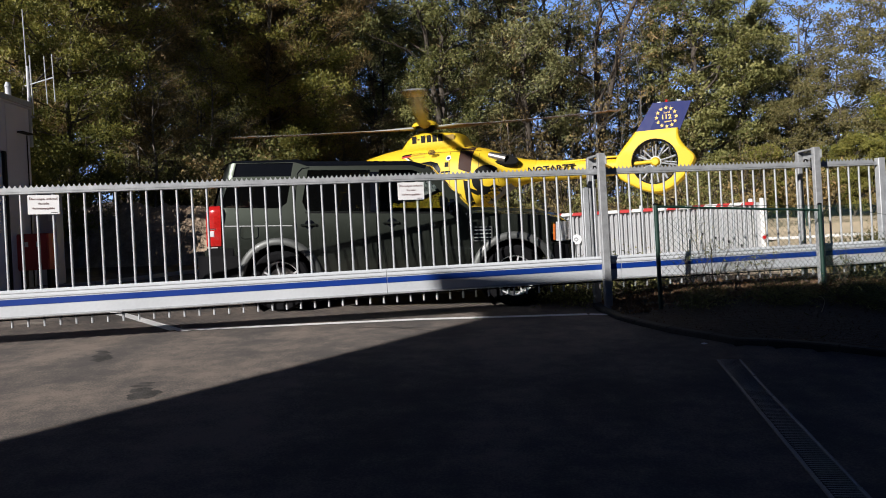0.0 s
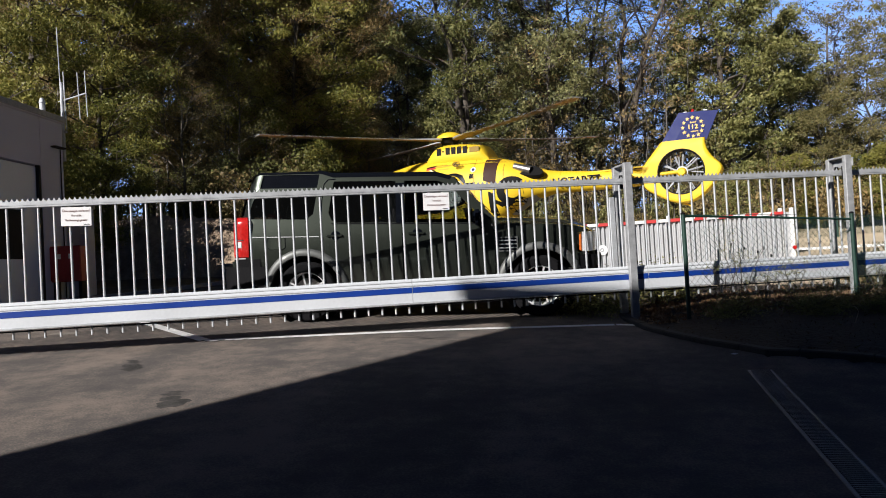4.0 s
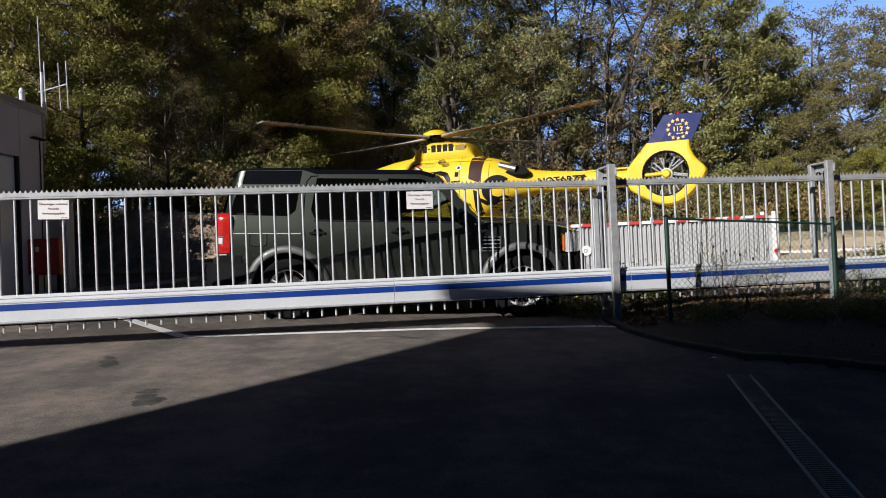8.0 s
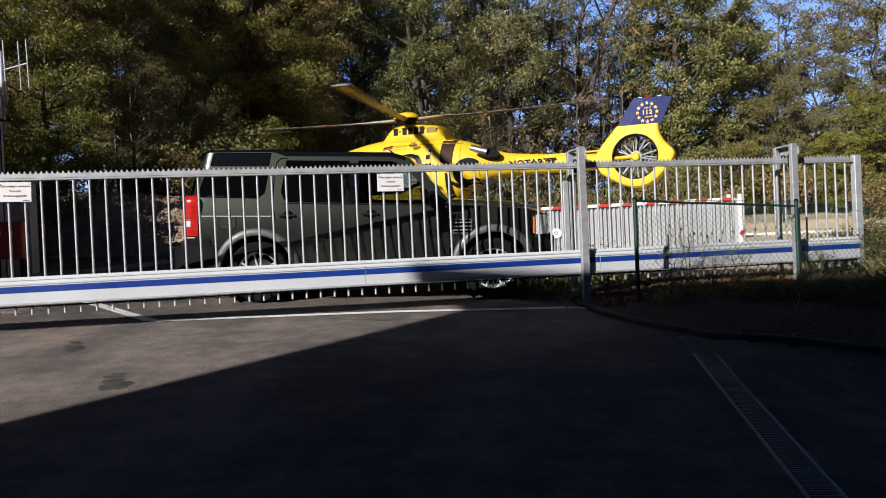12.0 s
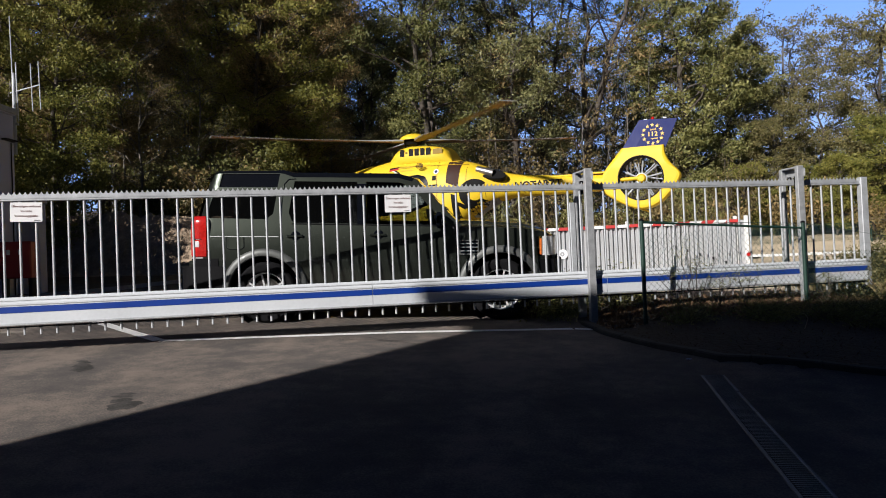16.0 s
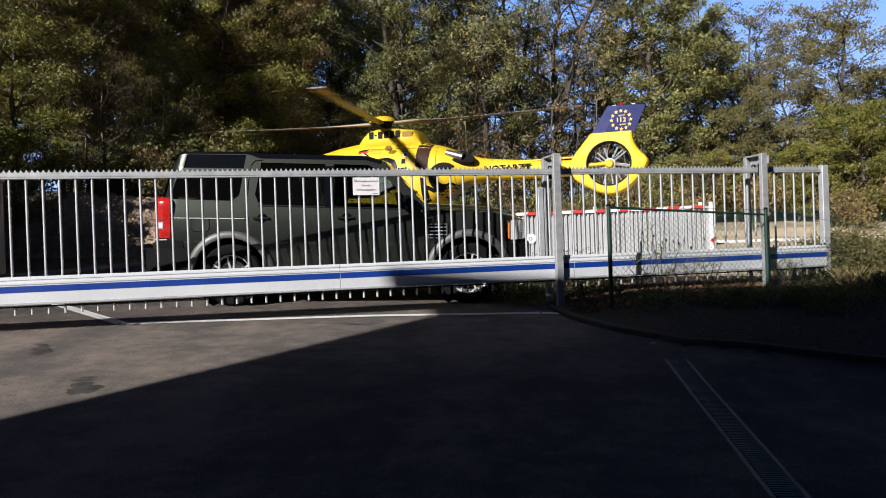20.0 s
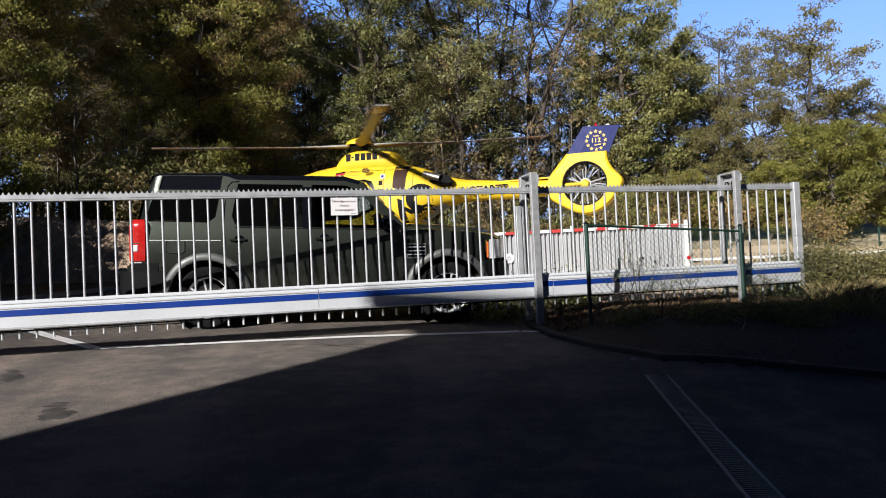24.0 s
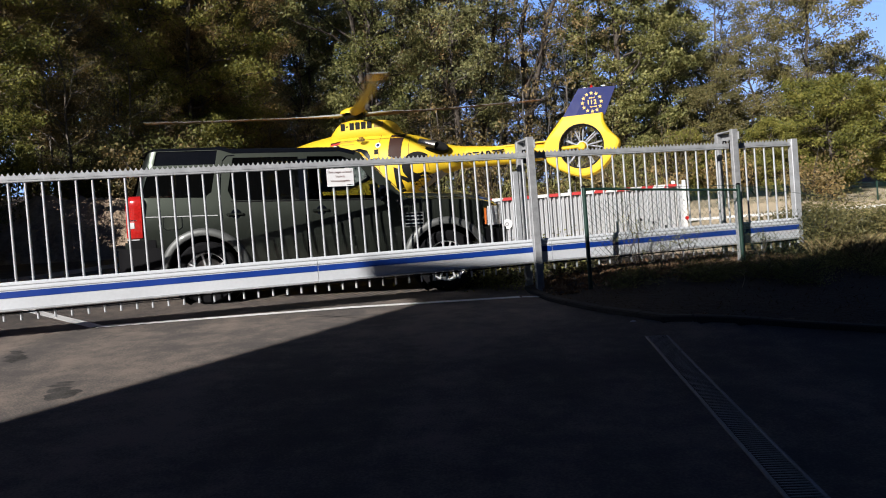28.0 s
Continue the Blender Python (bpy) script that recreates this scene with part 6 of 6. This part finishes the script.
    for pts in ([(-0.60, 2.74), (-0.612, 2.74), (-0.632, 1.2), (-0.62, 1.2)], [(-1.36, 2.62), (-1.372, 2.62), (-1.392, 1.1), (-1.38, 1.1)], [(0.5, 2.70), (0.5, 2.688), (-1.36, 2.60), (-1.36, 2.612)],
                [(-1.8, 2.1), (-1.812, 2.1), (-1.83, 1.3), (-1.818, 1.3)], [(-0.61, 2.02), (-0.61, 2.008), (-0.02, 2.06), (-0.02, 2.072)]):
        mark("panel_seam", pts, seam, h, lift=0.004)
    # cabin glazing and door
    mark("cockpit_window", [(1.3, 2.36), (-0.10, 2.43), (-0.30, 2.36), (-0.38, 2.20), (-0.36, 1.62), (0.2, 1.42), (2.05, 1.42), (2.15, 1.72), (1.8, 2.12)], M_CARBLACK, h, "black-framed cockpit side window", lift=0.006)
    # White patch: the glint on the window is put into the colour.
    mark("pane_glint", [(0.30, 2.29), (-0.08, 2.32), (-0.20, 2.26), (-0.26, 2.16), (-0.26, 1.66), (0.2, 1.50), (0.30, 1.56)], M_WHITE, h, lift=0.010)
    mark("windscreen", [(1.75, 2.44), (1.9, 2.28), (2.5, 1.72), (2.72, 1.40), (2.3, 1.40), (1.95, 1.70)], M_CARBLACK, h, "dark cockpit windscreen")
    w = part("door_lettering", lettering("onie", 0.16, M_INK), None, h, m=Matrix.Translation((1.2, 0.81, 1.16)) @ Matrix.Rotation(radians(180), 4, "Z"))
    w.name = "door_print"
    # engine exhaust
    away, along = Vector((-0.10, 0.80, 0.58)).normalized(), Vector((-0.95, 0.02, -0.30))
    along = (along - away * along.dot(away)).normalized()
    across_way = away.cross(along)
    oval = []
    for lift, grow in ((-0.10, 0.98), (0.0, 1.0), (0.022, 0.985), (0.03, 0.95)):
        oval.append([Vector((-2.26, 0.47, 2.235)) + along * (0.42 * grow * math.cos(a)) + across_way * (0.165 * grow * math.sin(a)) + away * lift for a in [i * math.pi / 16 for i in range(32)]])
    part("exhaust_recess", loft(oval), M_INK, h, "dark oval exhaust recess", smooth=True)
    part("exhaust_pipe", tube((-1.93, 0.49, 2.365), (-2.36, 0.52, 2.225), 0.088, 20, 0.10), M_EXH, h, "bare steel exhaust pipe", smooth=True)
    part("exhaust_mouth", tube((-2.35, 0.519, 2.228), (-2.368, 0.521, 2.222), 0.09, 18), M_INK, h)
    # lettering on the boom
    part("boom_lettering", lettering("NOTARZT", 0.24, M_INK, 0.008), None, h, m=Matrix.Translation((-3.40, 0.328, 1.885)) @ Matrix.Rotation(radians(180 + 6.0), 4, "Z"))
    part("boom_stripe", box(1.9, 0.30, 0.035, (-4.1, 0.0, 2.065), 0.005), M_YELLOW, h)
    for x in (-2.95, -1.0):
        part("whip_antenna", tube((x, 0, 2.15), (x - 0.06, 0, 2.55), 0.008, 6), M_INK, h)
    part("whip_antenna", tube((1.25, 0.1, 2.65), (1.20, 0.1, 3.0), 0.008, 6), M_INK, h)
    # ducted tail rotor and fin
    shroud = [(-6.31, 2.58), (-6.31, 2.40), (-6.42, 2.16), (-6.67, 1.92), (-6.62, 1.76), (-6.44, 1.50), (-6.20, 1.27), (-5.96, 1.16), (-5.72, 1.14), (-5.46, 1.22), (-5.15, 1.40), (-4.83, 1.62), (-4.84, 1.94), (-5.08, 2.26), (-5.36, 2.585)]
    # corners rounded off, but for those at the fin's foot
    for _ in range(2):
        cut = [shroud[0]]
        for p, q in zip(shroud, shroud[1:]):
            cut += [(p[0] * 0.75 + q[0] * 0.25, p[1] * 0.75 + q[1] * 0.25), (p[0] * 0.25 + q[0] * 0.75, p[1] * 0.25 + q[1] * 0.75)]
        shroud = cut + [shroud[-1]]
    hole = [(-5.77 + 0.50 * math.cos(i * 2 * math.pi / 40), 1.86 + 0.50 * math.sin(i * 2 * math.pi / 40)) for i in range(40)]
    def half(z):
        """Half thickness of the shroud, thinner towards the fin."""
        return 0.175 - 0.068 * smooth01(2.12, 2.56, z)

    def inset(u, v, e):
        r = math.hypot(u + 5.77, v - 1.86)
        return (-5.77 + (u + 5.77) * (1 - e / r), v if v > 2.57 else 1.86 + (v - 1.86) * (1 - e / r))
    rings = []
    for e, k in ((0.085, 1.0), (0.035, 0.96), (0.008, 0.80), (0.0, 0.55), (0.0, -0.55), (0.008, -0.80), (0.035, -0.96), (0.085, -1.0)):
        rings.append([(u, k * half(v), v) for u, v in (inset(*p, e) for p in shroud)])
    part("fan_shroud", loft(rings, caps=False), M_YELLOW, h, smooth=True)
    for k in (1.0, -1.0):
        face = cut_sheet([inset(*p, 0.083) for p in shroud], lambda u, v, w, k=k: (u, k * (half(v) + 0.001 - w), v), 0.03, [hole], 0.12)
        part("shroud_face", face, M_YELLOW, h, smooth=True)
    part("duct_lip", ring_profile([(0.497, -0.19), (0.515, -0.187), (0.517, -0.18), (0.49, -0.15), (0.485, 0.15), (0.517, 0.18), (0.515, 0.187), (0.497, 0.19)], 48), M_DARK, h, m=pose(-5.77, 0, 1.86))
    fin = [(-5.37, 2.555), (-6.34, 2.535), (-6.62, 3.16), (-5.78, 3.20)]
    part("tail_fin", loft([[(fin[0][0], -0.10, fin[0][1]), (fin[0][0] - 0.3, -0.11, 2.55), (fin[1][0], -0.04, fin[1][1]), (fin[1][0], 0.04, fin[1][1]), (fin[0][0] - 0.3, 0.11, 2.55), (fin[0][0], 0.10, fin[0][1])],
                          [(fin[3][0], -0.05, fin[3][1]), (fin[3][0] - 0.25, -0.06, 3.19), (fin[2][0], -0.02, fin[2][1]), (fin[2][0], 0.02, fin[2][1]), (fin[3][0] - 0.25, 0.06, 3.19), (fin[3][0], 0.05, fin[3][1])]]), M_FINBLUE, h, "dark blue fin top")
    emblem(h)
    part("beacon", ring_profile([(0, 0.07), (0.02, 0.063), (0.035, 0.035), (0.035, 0)], 14, "z"), M_REDLENS, h, "red beacon", m=pose(-6.08, 0, 3.19))
    for x in (-5.92, -6.35):
        part("nav_lamp", box(0.08, 0.05, 0.03, (x, 0, 3.20), 0.008), M_WHITE, h)
    part("stator_arm", tube((-5.28, 0.05, 1.86), (-5.77, 0.05, 1.87), 0.045, 14), M_YELLOW, h, "yellow drive housing", smooth=True)
    part("stator_hub", ring_profile([(0, 0.10), (0.07, 0.095), (0.105, 0.06), (0.115, -0.02), (0.10, -0.05), (0, -0.05)], 24), M_YELLOW, h, smooth=True, m=pose(-5.77, 0, 1.86))
    for k in range(7):
        a = radians(20 + 51.4 * k)
        part("stator_vane", tube((-5.77 + 0.15 * math.cos(a), -0.05, 1.86 + 0.15 * math.sin(a)), (-5.77 + 0.49 * math.cos(a + 0.2), -0.05, 1.86 + 0.49 * math.sin(a + 0.2)), 0.014, 8), M_GALV, h)
    part("stabiliser", box(0.42, 2.3, 0.05, (-4.62, 0, 1.80), 0.015), M_YELLOW, h)
    part("tail_bumper", tube((-5.6, 0, 1.2), (-5.95, 0, 1.08), 0.02, 8), M_YELLOW, h)
    # skids
    for s in (-1, 1):
        part("skid", tube((1.7, s * 1.0, 0.06), (-1.5, s * 1.0, 0.06), 0.05, 12), M_GALVD, h)
        for x in (0.9, -0.8):
            part("skid_leg", tube((x, s * 1.0, 0.06), (x, s * 0.55, 0.60), 0.035, 10), M_GALVD, h)
    # mast and rotor
    part("mast", tube((0, 0, 3.05), (0, 0, 3.34), 0.08, 14), M_EXH, h)
    for k in range(4):
        a = radians(45 + 90 * k)
        part("control_rod", tube((0.20 * math.cos(a), 0.20 * math.sin(a), 3.06), (0.22 * math.cos(a), 0.22 * math.sin(a), 3.30), 0.012, 6), M_INK, h)
    return h


def finish_grille():
    bm = None
    for k in range(5):
        bm = box((0.14, 0.20, 0.22, 0.20, 0.14)[k], 0.01, 0.018, (0, 0.505, 2.60 + 0.026 * k), 0.003, bm)
    return finish(bm, "intake_grille", M_WINDOWBROWN)


def emblem(h):
    """Ring of stars and the emergency number on the fin."""
    cx, cz = -6.07, 2.845

    def fin_y(x, z):
        """Where the fin's flank lies."""
        g = (z - 2.55) / 0.64
        mid, rear = -5.67 - 0.36 * g, -6.34 - 0.28 * g
        f = min(1.0, max(0.0, (mid - x) / (mid - rear)))
        return (0.11 - 0.05 * g) * (1 - f) + (0.04 - 0.02 * g) * f + 0.006
    lean = Matrix.Rotation(radians(-5.5), 4, "Z") @ Matrix.Rotation(radians(3.2), 4, "X")
    star = []
    for i in range(10):
        r = 0.050 if i % 2 == 0 else 0.020
        star.append((r * math.sin(math.pi * i / 5), r * math.cos(math.pi * i / 5)))
    me = finish(sheet(star, (), 0.004, lambda u, v, w: (u, -w, v)), "star", M_STAR)
    for k in range(12):
        a = radians(30 * k)
        x, z = cx + 0.212 * math.cos(a), cz + 0.212 * math.sin(a)
        part("star", me, None, h, m=Matrix.Translation((x, fin_y(x, z) + 0.002, z)) @ lean)
    for dx, d in ((0.080, "1"), (0.005, "1"), (-0.075, "2")):
        part("digit", lettering(d, 0.14, M_STAR, 0.004), None, h, m=Matrix.Translation((cx + dx, fin_y(cx + dx, cz), cz)) @ lean @ Matrix.Rotation(radians(180), 4, "Z"))
    for z, word, size in ((cz + 0.105, "Notruf", 0.058), (cz - 0.10, "europaweit", 0.05)):
        part("small_print", lettering(word, size, M_STAR, 0.001), None, h, m=Matrix.Translation((cx, fin_y(cx, z), z)) @ lean @ Matrix.Rotation(radians(180), 4, "Z"))


heli = helicopter()
rotor = new("main_rotor")
rotor.parent = heli
rotor.matrix_basis = ROTOR_AT
part("hub_cap", ring_profile([(0, 0.20), (0.17, 0.185), (0.31, 0.12), (0.35, 0.06), (0.35, 0.03)], 28, "z"), M_YELLOW, rotor, "yellow hub cap", smooth=True)
part("hub", ring_profile([(0, 0.05), (0.24, 0.05), (0.26, 0.0), (0.22, -0.09), (0.1, -0.12), (0, -0.12)], 24, "z"), M_INK, rotor)


def blade_mesh(r0, r1):
    """A length of rotor blade, coning up a little towards its tip."""
    rings = []
    for i in range(13):
        f = i / 12
        r = r0 + (r1 - r0) * f
        c = 0.27 if r > 1.3 else 0.20 + 0.18 * min(1.0, max(0.0, (r - 0.3) / 0.5)) - 0.08 * max(0.0, (r - 0.9) / 0.4)
        if r > 4.9:
            c *= 1 - 0.35 * (r - 4.9) / 0.2
        t = 0.036 if r > 1.5 else 0.10 - 0.064 * max(0.0, (r - 0.5) / 1.0)
        z = 0.004 * r * r
        tw = radians(-9.0 * min(1.0, r / 0.8) * max(0.0, 1 - max(0.0, r - 0.8) / 1.1))
        ring = []
        for k in range(10):
            a = 2 * math.pi * k / 10
            yy, zz = c / 2 * math.cos(a), t / 2 * math.sin(a)
            ring.append((r, yy * math.cos(tw) - zz * math.sin(tw), z + yy * math.sin(tw) + zz * math.cos(tw)))
        rings.append(ring)
    return loft(rings)


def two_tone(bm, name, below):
    """Grey blade whose downward-facing faces take a second material."""
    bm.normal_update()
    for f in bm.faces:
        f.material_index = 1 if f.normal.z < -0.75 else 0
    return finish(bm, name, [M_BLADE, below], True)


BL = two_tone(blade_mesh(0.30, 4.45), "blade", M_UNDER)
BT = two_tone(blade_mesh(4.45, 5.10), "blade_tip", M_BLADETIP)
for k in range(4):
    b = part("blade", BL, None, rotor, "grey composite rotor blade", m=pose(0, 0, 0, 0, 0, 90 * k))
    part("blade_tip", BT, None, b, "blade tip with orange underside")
tail_rotor = new("tail_fan")
tail_rotor.parent = heli
tail_rotor.matrix_basis = TAIL_AT
part("fan_hub", ring_profile([(0, 0.03), (0.13, 0.03), (0.14, 0.0), (0.13, -0.04), (0, -0.05)], 20), M_GALV, tail_rotor)
FB = finish(box(0.034, 0.012, 0.36, (0, 0, 0.31), 0.004, rot=Matrix.Rotation(radians(25), 4, "Z")), "fan_blade", M_GALV)
for k in range(10):
    part("fan_blade", FB, None, tail_rotor, m=pose(0, 0.0, 0, 0, 36 * k + (5 if k % 2 else -4), 0))


# ---- movement ----
ROTOR_PHASE = [(0, 2), (0.5, 18), (1, 33), (1.5, 55), (2, 72), (2.5, 91), (3, 109), (3.5, 129), (4, 149), (4.5, 169), (6.5, 256), (7, 303), (7.5, 313),
               (8, 317), (8.5, 311), (9, 303), (9.5, 298), (10, 292), (10.5, 285), (11, 283), (11.5, 283), (12, 284), (12.5, 287), (14.5, 310), (15, 315),
               (15.5, 327), (16, 338), (16.5, 353), (17, 365), (17.5, 382), (18, 392), (18.5, 417), (19, 431), (19.5, 448), (20, 464), (20.5, 480),
               (22.5, 559), (23, 583), (23.5, 606), (24, 625), (24.5, 645), (25, 668), (25.5, 693), (26, 714), (26.5, 734), (27, 756), (27.5, 782), (28, 804)]


def motions():
    """The rotor turns at ground idle, about ten turns every two seconds; its drift against a tenth of a second is the table above."""
    ts, ps = [p[0] for p in ROTOR_PHASE], [p[1] for p in ROTOR_PHASE]
    rows, tail_rows = [], []
    for k in range(28 * FPS + 1):
        t = k / FPS
        turn = 60.0 * k - float(np.interp(t, ts, ps))
        rows.append((t, ROTOR_AT @ pose(0, 0, 0, 0, 0, turn + ROTOR_ZERO)))
        tail_rows.append((t, TAIL_AT @ pose(0, 0, 0, 0, 47.0 * k, 0)))
    walk(rotor, rows)
    walk(tail_rotor, tail_rows)


motions()
